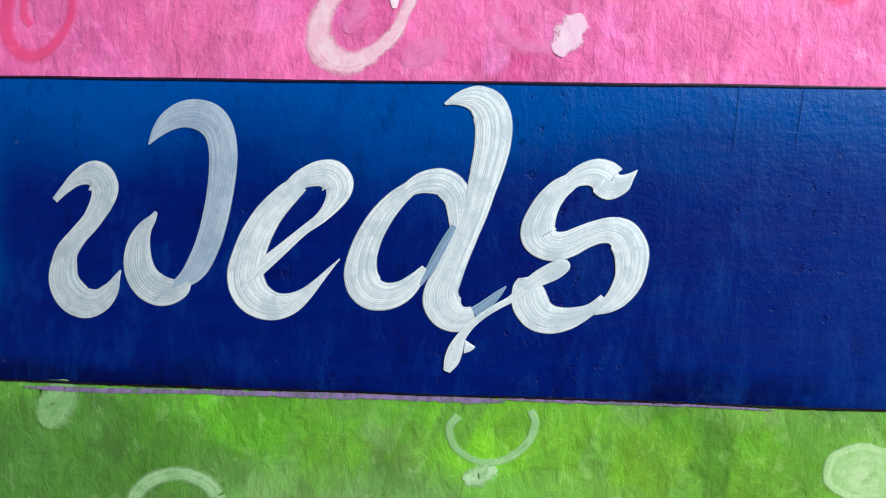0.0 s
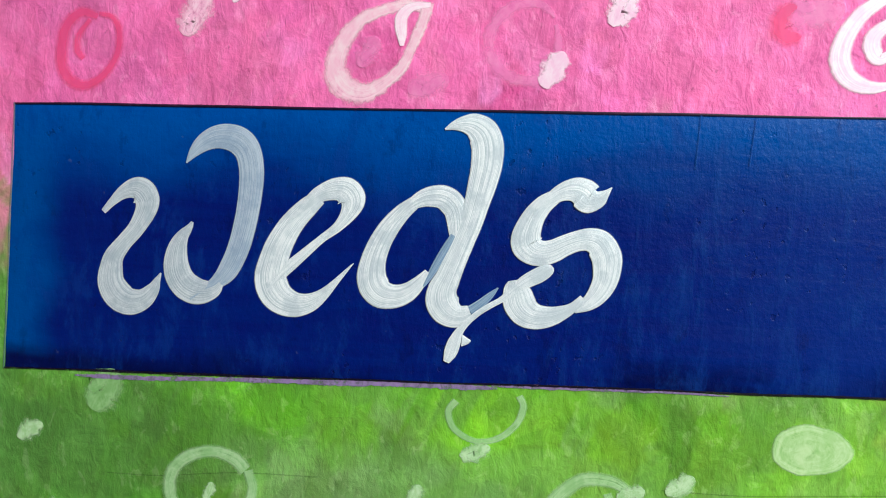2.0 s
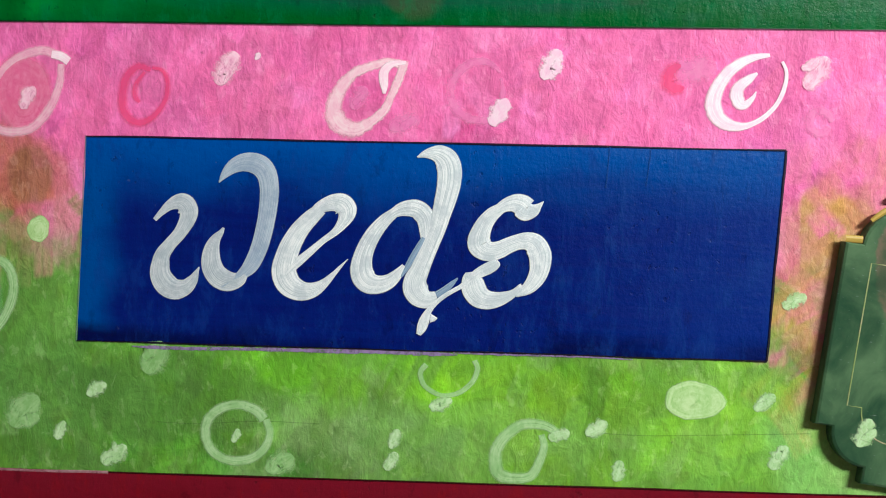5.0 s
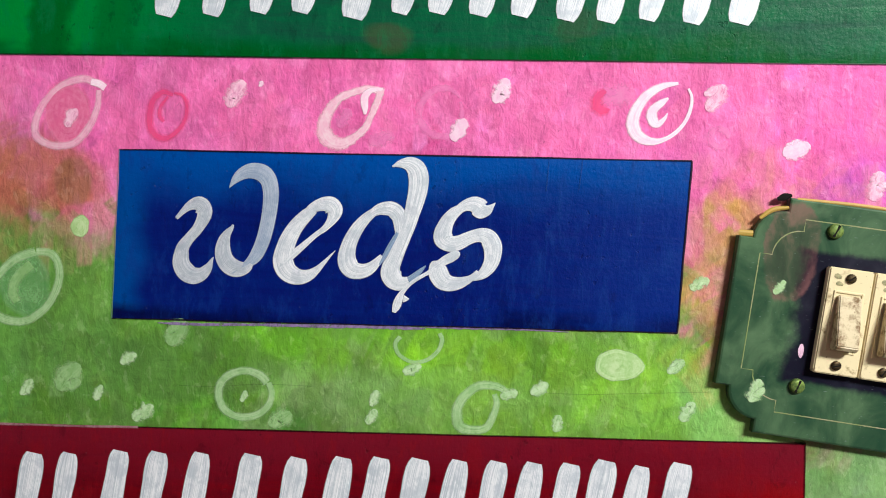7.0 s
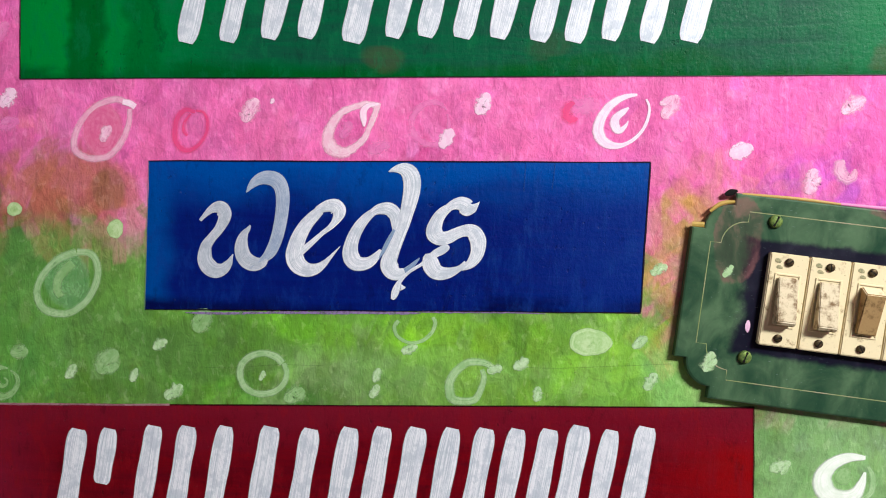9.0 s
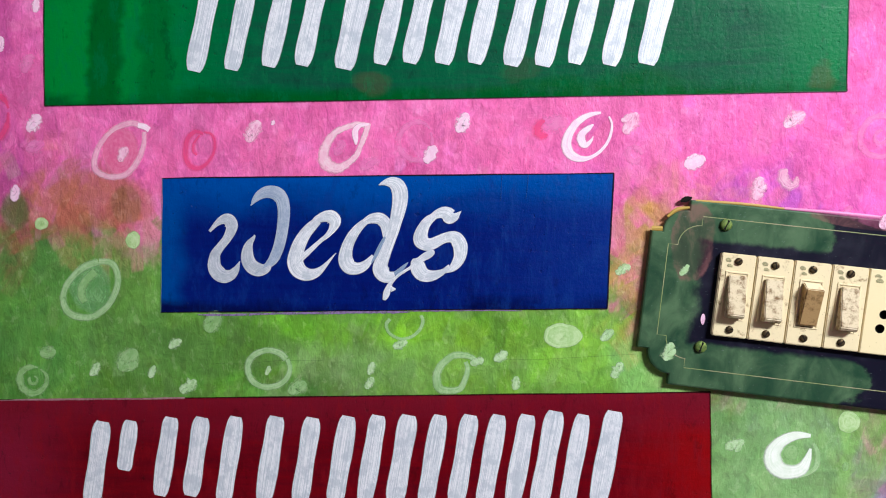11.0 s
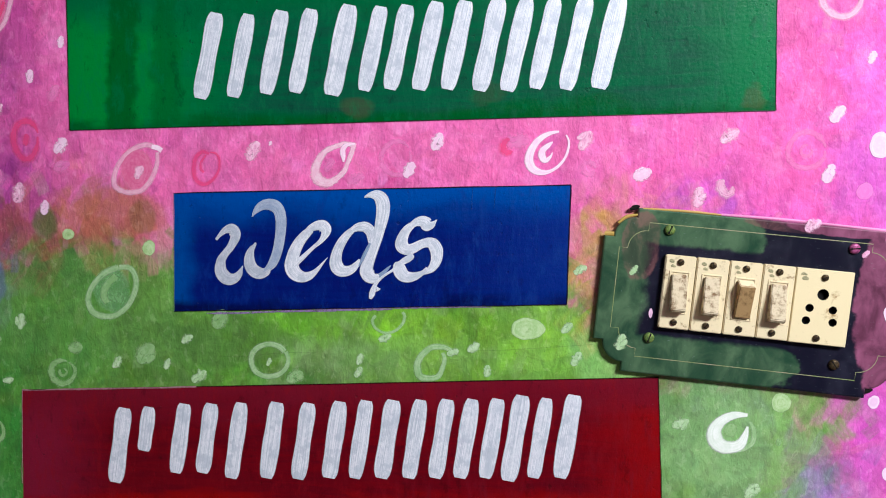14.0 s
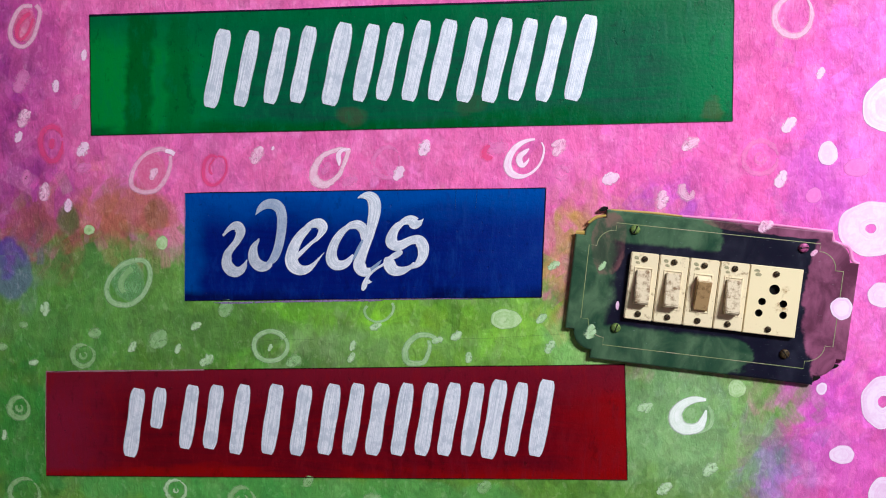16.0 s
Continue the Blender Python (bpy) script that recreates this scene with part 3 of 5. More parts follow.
# ---- rest of the room, plain ----
def room_side(name, x0, x1, y0, y1, z0, z1, material, label, category):
    bm = bmesh.new()
    box(bm, x0, x1, y0, y1, z0, z1)
    return tagged(link(name, bm, material, smooth=False), label, category, kind="structure")


room_side("floor", -1.72, 1.72, -3.12, 0.12, -0.1, -0.002, FLOORING, "plain grey cement floor of the room", "floor")
room_side("ceiling", -1.72, 1.72, -3.12, 0.12, 2.802, 2.9, PLASTER, "plain off-white plaster ceiling", "ceiling")
room_side("wall_west", -1.72, -1.602, -3.0, 0.12, 0.0, 2.8, PLASTER, "plain off-white plaster side wall", "wall")
room_side("wall_east", 1.602, 1.72, -3.0, 0.12, 0.0, 2.8, PLASTER, "plain off-white plaster side wall", "wall")
room_side("wall_south", -1.72, 1.72, -3.12, -3.002, 0.0, 2.8, PLASTER, "plain off-white plaster wall behind", "wall")


# ---- painted signs ----
def along(a, b, width, wobble=0.00015):
    """A nearly straight hand-drawn line."""
    rough = []
    for k in range(13):
        t = k / 12
        rough.append((a[0] + (b[0] - a[0]) * t + rng.normal(0, wobble), a[1] + (b[1] - a[1]) * t + rng.normal(0, wobble), width * rng.uniform(0.75, 1.2)))
    return smooth_line(rough, 5)


def sign(name, corners, material, lines, label):
    """A panel of enamel on the wall: sheet of paint with worked edges, and ruled outlines. corners: lower left, lower right, upper right, upper left."""
    thing = empty(name, Matrix())
    tagged(thing, label, "painted sign", "painted signs on the wall")
    ll, lr, ur, ul = (np.array(c) for c in corners)
    bm = bmesh.new()
    uv = bm.loops.layers.uv.verify()
    nu, nv, grid = 90, 28, {}
    for j in range(nv + 1):
        for i in range(nu + 1):
            u, v = i / nu, j / nv
            q = (ll * (1 - u) + lr * u) * (1 - v) + (ul * (1 - u) + ur * u) * v
            ragged = noise.noise((q[0] * 60, q[1] * 60, 3.0)) * 0.0004
            q = q + ragged * ((i in (0, nu)) or (j in (0, nv)))
            lift = 0.0 if i in (0, nu) or j in (0, nv) else 0.0003
            grid[i, j] = (bm.verts.new((q[0], -0.0002 - lift, q[1])), u, v)
    for j in range(nv):
        for i in range(nu):
            quad = (grid[i, j], grid[i + 1, j], grid[i + 1, j + 1], grid[i, j + 1])
            f = bm.faces.new([g[0] for g in quad])
            for loop, g in zip(f.loops, quad):
                loop[uv].uv = (g[1], g[2])
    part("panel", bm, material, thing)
    for a, b, width, mat, what in lines:
        bm = bmesh.new()
        stroke(bm, along(a, b, width), -0.00055, 0.0001)
        part("outline", bm, mat, thing, what)
    return thing


blue_corners = (-0.2441, 1.3437), (0.1119, 1.3534), (0.1149, 1.4575), (-0.2415, 1.4518)
b_ll, b_lr, b_ur, b_ul = blue_corners
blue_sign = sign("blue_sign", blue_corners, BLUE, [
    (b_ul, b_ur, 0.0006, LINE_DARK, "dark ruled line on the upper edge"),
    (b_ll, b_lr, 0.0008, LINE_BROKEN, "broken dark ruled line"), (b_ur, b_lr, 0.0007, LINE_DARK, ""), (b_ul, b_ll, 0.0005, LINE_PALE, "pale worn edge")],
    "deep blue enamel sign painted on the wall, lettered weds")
for k, line in enumerate((
        ((-0.2139, 1.3421, 0.00045), (-0.2026, 1.3421, 0.00134), (-0.1834, 1.3426, 0.00134), (-0.1505, 1.3442, 0.00134), (-0.1135, 1.3454, 0.00156), (-0.0817, 1.3466, 0.00179), (-0.0526, 1.3473, 0.00156), (-0.0416, 1.3475, 0.00045)),
        ((-0.0438, 1.3483, 0.00045), (-0.0241, 1.3491, 0.00134), (0.0062, 1.3499, 0.00101), (0.0275, 1.3502, 0.00067), (0.0466, 1.3501, 0.00034)))):
    bm = bmesh.new()
    stroke(bm, smooth_line([(p[0], p[1] + 0.0002, p[2] * 1.3) for p in line], 12), -0.00030 - 0.00006 * k, 0.0001)
    part("underpaint_strip", bm, LILAC, wall, "lilac underpaint left bare")

green_corners = (-0.3387, 1.5094), (0.2843, 1.5190), (0.2827, 1.6328), (-0.3373, 1.6278)
g_ll, g_lr, g_ur, g_ul = green_corners
green_sign = sign("green_sign", green_corners, GREEN, [
    (g_ll, g_lr, 0.0006, LINE_GREEN, ""), (g_lr, g_ur, 0.0006, LINE_GREEN, ""), (g_ul, g_ll, 0.0008, LINE_GREEN, ""), (g_ul, g_ur, 0.0012, LINE_DARK, "dark ruled line on the upper edge")],
    "green enamel sign on the wall with silver lettering bars")
red_corners = (-0.3982, 1.1574), (0.1959, 1.1783), (0.1916, 1.2903), (-0.3947, 1.2674)
r_ll, r_lr, r_ur, r_ul = red_corners
red_sign = sign("red_sign", red_corners, RED, [
    (r_ul, r_ur, 0.0008, LINE_RED, ""), (r_ll, r_lr, 0.0006, LINE_RED, ""), (r_lr, r_ur, 0.0006, LINE_RED, ""),
    (r_ul, (r_ul[0] + 0.17, r_ul[1] + 0.0066), 0.0011, LINE_WORN, "pale worn edge"), (r_ul, (r_ll[0], r_ll[1] + 0.02), 0.0006, LINE_WORN, "pale worn edge")],
    "dark red enamel sign on the wall with silver lettering bars")

# fine runs of paint on the blue sign
DRIP = brush_material("blue_paint_drip", lin(30, 84, 168), lin(0, 40, 120), 0.45, 0.3, 6)
for a, b in (((0.0296, 1.4560), (0.0288, 1.4358)), ((0.0499, 1.4557), (0.0484, 1.4377))):
    bm = bmesh.new()
    stroke(bm, along(a, b, 0.0005, 0.00003), -0.0006, 0.0003)
    part("paint_drip", bm, DRIP, blue_sign, "fine run of blue paint")

# the word on the blue sign, brushed letter by letter: (x, z, half width) along each stroke
LETTERS = {}
LETTERS["letter_w"] = []
LETTERS["letter_w"].append([(-0.2031, 1.4096, 0.0012), (-0.1994, 1.4137, 0.0018), (-0.1955, 1.4173, 0.0028), (-0.1916, 1.4192, 0.0041), (-0.1888, 1.4191, 0.0055), (-0.1864, 1.4174, 0.0060), (-0.1849, 1.4142, 0.0054), (-0.1859, 1.4096, 0.0045), (-0.1895, 1.4031, 0.0037), (-0.1941, 1.3976, 0.0036), (-0.1981, 1.3920, 0.0043), (-0.1993, 1.3868, 0.0052), (-0.1993, 1.3817, 0.0060), (-0.1973, 1.3775, 0.0065), (-0.1939, 1.3747, 0.0064), (-0.1899, 1.3738, 0.0057), (-0.1853, 1.3753, 0.0044), (-0.1817, 1.3791, 0.0030), (-0.1798, 1.3831, 0.0014), (-0.1784, 1.3861, 0.0003)])
LETTERS["letter_w"].append([(-0.1660, 1.4071, 0.0006), (-0.1674, 1.4045, 0.0016), (-0.1701, 1.4009, 0.0029), (-0.1718, 1.3964, 0.0043), (-0.1723, 1.3909, 0.0054), (-0.1713, 1.3860, 0.0060), (-0.1688, 1.3822, 0.0062), (-0.1655, 1.3801, 0.0061), (-0.1620, 1.3794, 0.0055), (-0.1584, 1.3798, 0.0044), (-0.1557, 1.3808, 0.0030), (-0.1538, 1.3831, 0.0015)])
LETTERS["letter_w"].append([(-0.1661, 1.3761, 0.0006), (-0.1601, 1.3802, 0.0017), (-0.1552, 1.3836, 0.0030), (-0.1511, 1.3880, 0.0043), (-0.1479, 1.3945, 0.0047), (-0.1455, 1.4022, 0.0049), (-0.1437, 1.4113, 0.0050), (-0.1426, 1.4205, 0.0052), (-0.1425, 1.4288, 0.0054), (-0.1440, 1.4354, 0.0057), (-0.1471, 1.4394, 0.0060), (-0.1515, 1.4412, 0.0056), (-0.1567, 1.4412, 0.0049), (-0.1618, 1.4390, 0.0039), (-0.1659, 1.4352, 0.0024), (-0.1692, 1.4304, 0.0003)])
LETTERS["letter_e"] = []
LETTERS["letter_e"].append([(-0.1147, 1.4190, 0.0031), (-0.1188, 1.4156, 0.0042), (-0.1239, 1.4102, 0.0048), (-0.1277, 1.4046, 0.0054), (-0.1308, 1.3983, 0.0059), (-0.1326, 1.3921, 0.0064), (-0.1334, 1.3868, 0.0069), (-0.1323, 1.3822, 0.0071), (-0.1295, 1.3787, 0.0067), (-0.1255, 1.3767, 0.0059), (-0.1211, 1.3763, 0.0049), (-0.1164, 1.3777, 0.0038), (-0.1119, 1.3809, 0.0025), (-0.1078, 1.3852, 0.0015), (-0.1032, 1.3905, 0.0007), (-0.1002, 1.3938, 0.0002)])
LETTERS["letter_e"].append([(-0.1346, 1.3812, 0.0013), (-0.1307, 1.3862, 0.0021), (-0.1256, 1.3915, 0.0024), (-0.1203, 1.3964, 0.0021), (-0.1133, 1.4028, 0.0017), (-0.1075, 1.4074, 0.0021), (-0.1038, 1.4119, 0.0031), (-0.1018, 1.4161, 0.0046), (-0.1020, 1.4191, 0.0060), (-0.1042, 1.4217, 0.0061), (-0.1074, 1.4226, 0.0050), (-0.1113, 1.4218, 0.0041), (-0.1158, 1.4196, 0.0032), (-0.1205, 1.4152, 0.0021), (-0.1252, 1.4103, 0.0009), (-0.1283, 1.4065, 0.0002)])
LETTERS["letter_d"] = []
LETTERS["letter_d"].append([(-0.0770, 1.4188, 0.0027), (-0.0819, 1.4145, 0.0035), (-0.0864, 1.4089, 0.0042), (-0.0901, 1.4022, 0.0047), (-0.0923, 1.3956, 0.0053), (-0.0929, 1.3895, 0.0062), (-0.0916, 1.3852, 0.0066), (-0.0888, 1.3825, 0.0062), (-0.0851, 1.3816, 0.0053), (-0.0812, 1.3822, 0.0046), (-0.0773, 1.3843, 0.0038), (-0.0737, 1.3880, 0.0027), (-0.0708, 1.3920, 0.0014)])
LETTERS["letter_d"].append([(-0.0601, 1.4042, 0.0027), (-0.0597, 1.4079, 0.0039), (-0.0600, 1.4123, 0.0046), (-0.0609, 1.4165, 0.0051), (-0.0634, 1.4197, 0.0053), (-0.0666, 1.4213, 0.0049), (-0.0705, 1.4213, 0.0043), (-0.0742, 1.4203, 0.0035), (-0.0780, 1.4180, 0.0025), (-0.0827, 1.4135, 0.0014), (-0.0893, 1.4062, 0.0002)])
LETTERS["letter_d"].append([(-0.0612, 1.4066, 0.0015), (-0.0642, 1.4012, 0.0018), (-0.0670, 1.3959, 0.0018), (-0.0696, 1.3909, 0.0014), (-0.0721, 1.3861, 0.0005)])
LETTERS["letter_d"].append([(-0.0535, 1.3773, 0.0025), (-0.0499, 1.3803, 0.0020), (-0.0460, 1.3840, 0.0014), (-0.0431, 1.3871, 0.0003)])
LETTERS["letter_d"].append([(-0.0665, 1.4474, 0.0004), (-0.0630, 1.4489, 0.0019), (-0.0590, 1.4496, 0.0036), (-0.0552, 1.4490, 0.0053), (-0.0516, 1.4463, 0.0065), (-0.0498, 1.4413, 0.0067), (-0.0498, 1.4345, 0.0064), (-0.0511, 1.4271, 0.0059), (-0.0529, 1.4194, 0.0052), (-0.0548, 1.4117, 0.0047), (-0.0574, 1.4045, 0.0046), (-0.0602, 1.3969, 0.0047), (-0.0629, 1.3898, 0.0052), (-0.0647, 1.3852, 0.0061), (-0.0647, 1.3811, 0.0069), (-0.0628, 1.3778, 0.0068), (-0.0600, 1.3759, 0.0058), (-0.0568, 1.3756, 0.0045), (-0.0535, 1.3770, 0.0030)])
LETTERS["letter_s"] = []
LETTERS["letter_s"].append([(-0.0107, 1.3852, 0.0011), (-0.0146, 1.3808, 0.0021), (-0.0192, 1.3783, 0.0033), (-0.0238, 1.3769, 0.0044), (-0.0283, 1.3768, 0.0054), (-0.0321, 1.3784, 0.0063), (-0.0345, 1.3814, 0.0066), (-0.0356, 1.3847, 0.0062), (-0.0367, 1.3879, 0.0047), (-0.0372, 1.3904, 0.0023)])
LETTERS["letter_s"].append([(-0.0229, 1.4234, 0.0029), (-0.0272, 1.4201, 0.0038), (-0.0304, 1.4159, 0.0045), (-0.0324, 1.4113, 0.0053), (-0.0333, 1.4071, 0.0061), (-0.0325, 1.4040, 0.0065), (-0.0299, 1.4019, 0.0058), (-0.0265, 1.4014, 0.0052), (-0.0226, 1.4025, 0.0047), (-0.0183, 1.4048, 0.0043), (-0.0137, 1.4067, 0.0042), (-0.0092, 1.4074, 0.0048), (-0.0053, 1.4058, 0.0059), (-0.0025, 1.4013, 0.0062), (-0.0020, 1.3963, 0.0057), (-0.0028, 1.3910, 0.0050), (-0.0054, 1.3861, 0.0041), (-0.0089, 1.3826, 0.0029), (-0.0136, 1.3795, 0.0008)])
LETTERS["letter_s"].append([(-0.0018, 1.4277, 0.0002), (-0.0039, 1.4254, 0.0015), (-0.0066, 1.4232, 0.0037), (-0.0101, 1.4230, 0.0060), (-0.0121, 1.4247, 0.0063), (-0.0147, 1.4259, 0.0055), (-0.0178, 1.4259, 0.0044), (-0.0213, 1.4246, 0.0034), (-0.0245, 1.4224, 0.0027), (-0.0284, 1.4198, 0.0018), (-0.0317, 1.4147, 0.0002)])
LETTERS["letter_s"].append([(-0.0228, 1.3965, 0.0008), (-0.0241, 1.3952, 0.0025), (-0.0277, 1.3929, 0.0032), (-0.0327, 1.3900, 0.0028), (-0.0375, 1.3862, 0.0020), (-0.0414, 1.3828, 0.0013), (-0.0461, 1.3799, 0.0012), (-0.0506, 1.3767, 0.0012), (-0.0545, 1.3730, 0.0013), (-0.0576, 1.3689, 0.0018), (-0.0592, 1.3649, 0.0027), (-0.0605, 1.3607, 0.0027), (-0.0620, 1.3570, 0.0013)])
LETTERS["letter_s"].append([(-0.0563, 1.3658, 0.0025), (-0.0544, 1.3657, 0.0015), (-0.0527, 1.3659, 0.0003)])
depth = -0.00056
for name, strokes in LETTERS.items():
    bm = bmesh.new()
    for k, s in enumerate(strokes):
        depth -= 0.00003
        glazed = name == "letter_d" and k in (2, 3) or name == "letter_w" and k == 2
        stroke(bm, smooth_line(s, 9), depth, 0.0002, int(glazed))
    part(name, bm, (SILVER_MID, SILVER_DIM) if name == "letter_w" else (SILVER, SILVER_THIN), blue_sign, "brushed silver-white letter")


# names are not lettered: plain slanting bars of the letters' size
def lettering_bars(thing, rows, lean):
    for k, (x, z, half, height) in enumerate(rows):
        bm = bmesh.new()
        line = [np.array((x + lean * height * (t - 0.5), z + height * (t - 0.5), half * (1.0 - 0.35 * abs(2 * t - 1) ** 9) * (1 + 0.05 * math.sin(9 * t + 2.1 * k)))) for t in np.linspace(0, 1, 22)]
        stroke(bm, line, -0.0007, 0.0002)
        part("lettering_bar", bm, SILVER, thing, "silver-white brushed bar")


lettering_bars(green_sign, [
    (-0.2063, 1.5737, 0.00835, 0.07512), (-0.1764, 1.5733, 0.00779, 0.07234), (-0.1463, 1.5756, 0.00835, 0.07234), (-0.1198, 1.5763, 0.00779, 0.07234),
    (-0.0862, 1.5763, 0.00946, 0.07791), (-0.0579, 1.5770, 0.00779, 0.07234), (-0.0348, 1.5777, 0.00779, 0.07234), (-0.0091, 1.5784, 0.00835, 0.07512),
    (0.0158, 1.5785, 0.00835, 0.07512), (0.0439, 1.5781, 0.00835, 0.07791), (0.0679, 1.5777, 0.00835, 0.07791), (0.0918, 1.5779, 0.00779, 0.07512),
    (0.1182, 1.5780, 0.00779, 0.07791), (0.1459, 1.5786, 0.00890, 0.07791)], 0.22)
lettering_bars(red_sign, [
    (-0.3002, 1.2171, 0.00835, 0.07123), (-0.2738, 1.2333, 0.00723, 0.04174), (-0.2416, 1.2250, 0.00779, 0.06566), (-0.2159, 1.2258, 0.00779, 0.06566),
    (-0.1881, 1.2244, 0.00779, 0.07123), (-0.1546, 1.2255, 0.00835, 0.07123), (-0.1250, 1.2254, 0.00779, 0.07123), (-0.0961, 1.2275, 0.00835, 0.07123),
    (-0.0720, 1.2283, 0.00779, 0.07234), (-0.0475, 1.2292, 0.00835, 0.07234), (-0.0226, 1.2300, 0.00779, 0.07234)], 0.16)
lettering_bars(red_sign, [
    (0.0015, 1.2308, 0.00779, 0.07234), (0.0238, 1.2316, 0.00779, 0.07234), (0.0465, 1.2323, 0.00779, 0.07234),
    (0.0675, 1.2330, 0.00835, 0.07791), (0.0894, 1.2338, 0.00723, 0.07234), (0.1133, 1.2357, 0.00835, 0.07512)], 0.16)


# a hairline crack in the plaster
CRACK = brush_material("plaster_crack", lin(40, 56, 28), lin(56, 76, 36), 0.26, 0.7, 6, holes=0.6)
for pts in (((-0.1992, 1.3022), (-0.1768, 1.3035), (-0.1449, 1.3066), (-0.1111, 1.3084)), ((0.0235, 1.3115), (0.0551, 1.3130), (0.0957, 1.3157), (0.1350, 1.3178))):
    bm = bmesh.new()
    stroke(bm, smooth_line([(p[0], p[1] + rng.normal(0, 0.0006), 0.00035) for p in pts], 20), -0.00022, 0.00002)
    part("crack", bm, CRACK, wall, "hairline crack in the plaster")


# ---- rings, dots and dabs brushed on the wall ----
lift_count = [0]


def lifted():
    lift_count[0] += 1
    return -0.00017 - 0.000025 * (lift_count[0] % 8)


def mark_label(material):
    words = material.name.replace("_", " ")
    return "brush mark in " + words


def brushed(name, material, *strokes):
    """A mark laid down by one or more free turns of the brush."""
    bm = bmesh.new()
    for s in strokes:
        stroke(bm, [p * np.array((1, 1, 1.30)) for p in smooth_line(s, 8)], lifted(), 0.00006)
    return part(name, bm, material, wall, mark_label(material))


def ring(x, z, rx, rz, tilt, width, begin, sweep, heavy, material, swirl=0.0):
    """One turn of the brush. heavy: how much the left of the ring outweighs its right; swirl: a smaller turn inside."""
    bm = bmesh.new()
    ca, sa = math.cos(radians(tilt)), math.sin(radians(tilt))
    for scale, w, start, span in ((1.0, 1.0, begin, sweep), (swirl, 0.55, begin + 70, 300)):
        if scale <= 0:
            continue
        line = []
        for k in range(41):
            t = k / 40
            a = radians(start + span * t)
            r = scale * (1 + 0.03 * math.sin(3 * a + x * 50) - 0.06 * t)
            px, pz = rx * r * math.cos(a), rz * r * math.sin(a)
            wide = 1.6 * width * w * (1 + heavy * math.cos(a + radians(tilt - 205))) * min(1, 0.35 + 6 * t, 0.35 + 5 * (1 - t)) * (1 + 0.10 * math.sin(9 * a))
            line.append(np.array((x + px * ca - pz * sa, z + px * sa + pz * ca, max(wide, 0.0004))))
        stroke(bm, line, lifted(), 0.00005)
    return part("painted_ring", bm, material, wall, mark_label(material))


def dab(x, z, size, turn, material, wide=0.9, parent=None, y=None):
    """A push or two of a loaded flat brush: a squarish blot with a torn edge."""
    bm = bmesh.new()
    for k in range(1 if size < 0.005 else 2):
        a = radians(turn + rng.uniform(-35, 35) * (k > 0))
        ca, sa = math.cos(a), math.sin(a)
        big = 1.0 if k == 0 else rng.uniform(0.35, 0.6)
        length, half = size * 1.25 * big, size * wide * big * 1.5
        ox, oz = (rng.uniform(-0.6, 0.6) * size * (k > 0) for _ in range(2))
        bend = size * rng.uniform(-0.2, 0.2)
        pts = []
        for t in np.sin(np.linspace(-1.57, 1.57, 21)):
            px, pz = t * length, bend * t * t + size * rng.normal(0, 0.03) * (1 - t * t) ** 2
            pts.append(np.array((x + ox + px * ca - pz * sa, z + oz + px * sa + pz * ca, half * max(0.0, 1 - abs(t) ** 2.6) ** 0.5 * rng.uniform(0.85, 1.15) + 0.0002)))
        stroke(bm, pts, (lifted() if y is None else y - 0.0001 * k), 0.00005)
    return part("painted_dab", bm, material, parent or wall, mark_label(material))


def dot(x, z, rx, rz, material, parent=None, y=None, hollow=0.0):
    """A round spot filled in by turning the brush; hollow leaves its middle bare."""
    bm = bmesh.new()
    uv = bm.loops.layers.uv.verify()
    y0 = lifted() if y is None else y
    wander = [rng.uniform(0, 6.28) for _ in range(3)]
    rows = []
    for i in range(9):
        f = hollow + (1.12 - hollow) * i / 8
        row = []
        for k in range(41):
            a = 2 * math.pi * k / 40
            r = f * (1 + 0.05 * math.sin(2 * a + wander[0]) + 0.035 * math.sin(3 * a + wander[1]) + 0.02 * math.sin(7 * a + wander[2]))
            d = i / 8 if hollow < 0.1 else i / 4 - 1
            v = 0.5 + 0.5 * d * abs(d) ** 2.5
            run = abs(k - 20) / 40 * 2 * math.pi * rx * 0.7 + 0.004 * i
            row.append((bm.verts.new((x + rx * r * math.cos(a), y0 - 0.00004 * (1 - f * f), z + rz * r * math.sin(a))), run, v))
        rows.append(row)
    for a, b in zip(rows, rows[1:]):
        for k in range(40):
            quad = (a[k], b[k], b[k + 1], a[k + 1])
            face = bm.faces.new([q[0] for q in quad])
            for loop, q in zip(face.loops, quad):
                loop[uv].uv = (q[1], q[2])
    bmesh.ops.remove_doubles(bm, verts=bm.verts, dist=0.000002)
    return part("painted_spot", bm, material, parent or wall, mark_label(material))


for row in (
    (-0.0373, 1.4814, 0.01385, 0.01519, 0, 0.00268, 40, 350, 0.1, PINK_THIN, 0.0),
    (0.3103, 1.4853, 0.01558, 0.01558, 0, 0.00278, 10, 350, 0.0, PINK_THIN, 0.3),
    (0.3356, 1.6134, 0.01669, 0.01892, -10, 0.00278, 80, 340, 0.2, WHITE_SOFT, 0.0)):
    ring(*row)
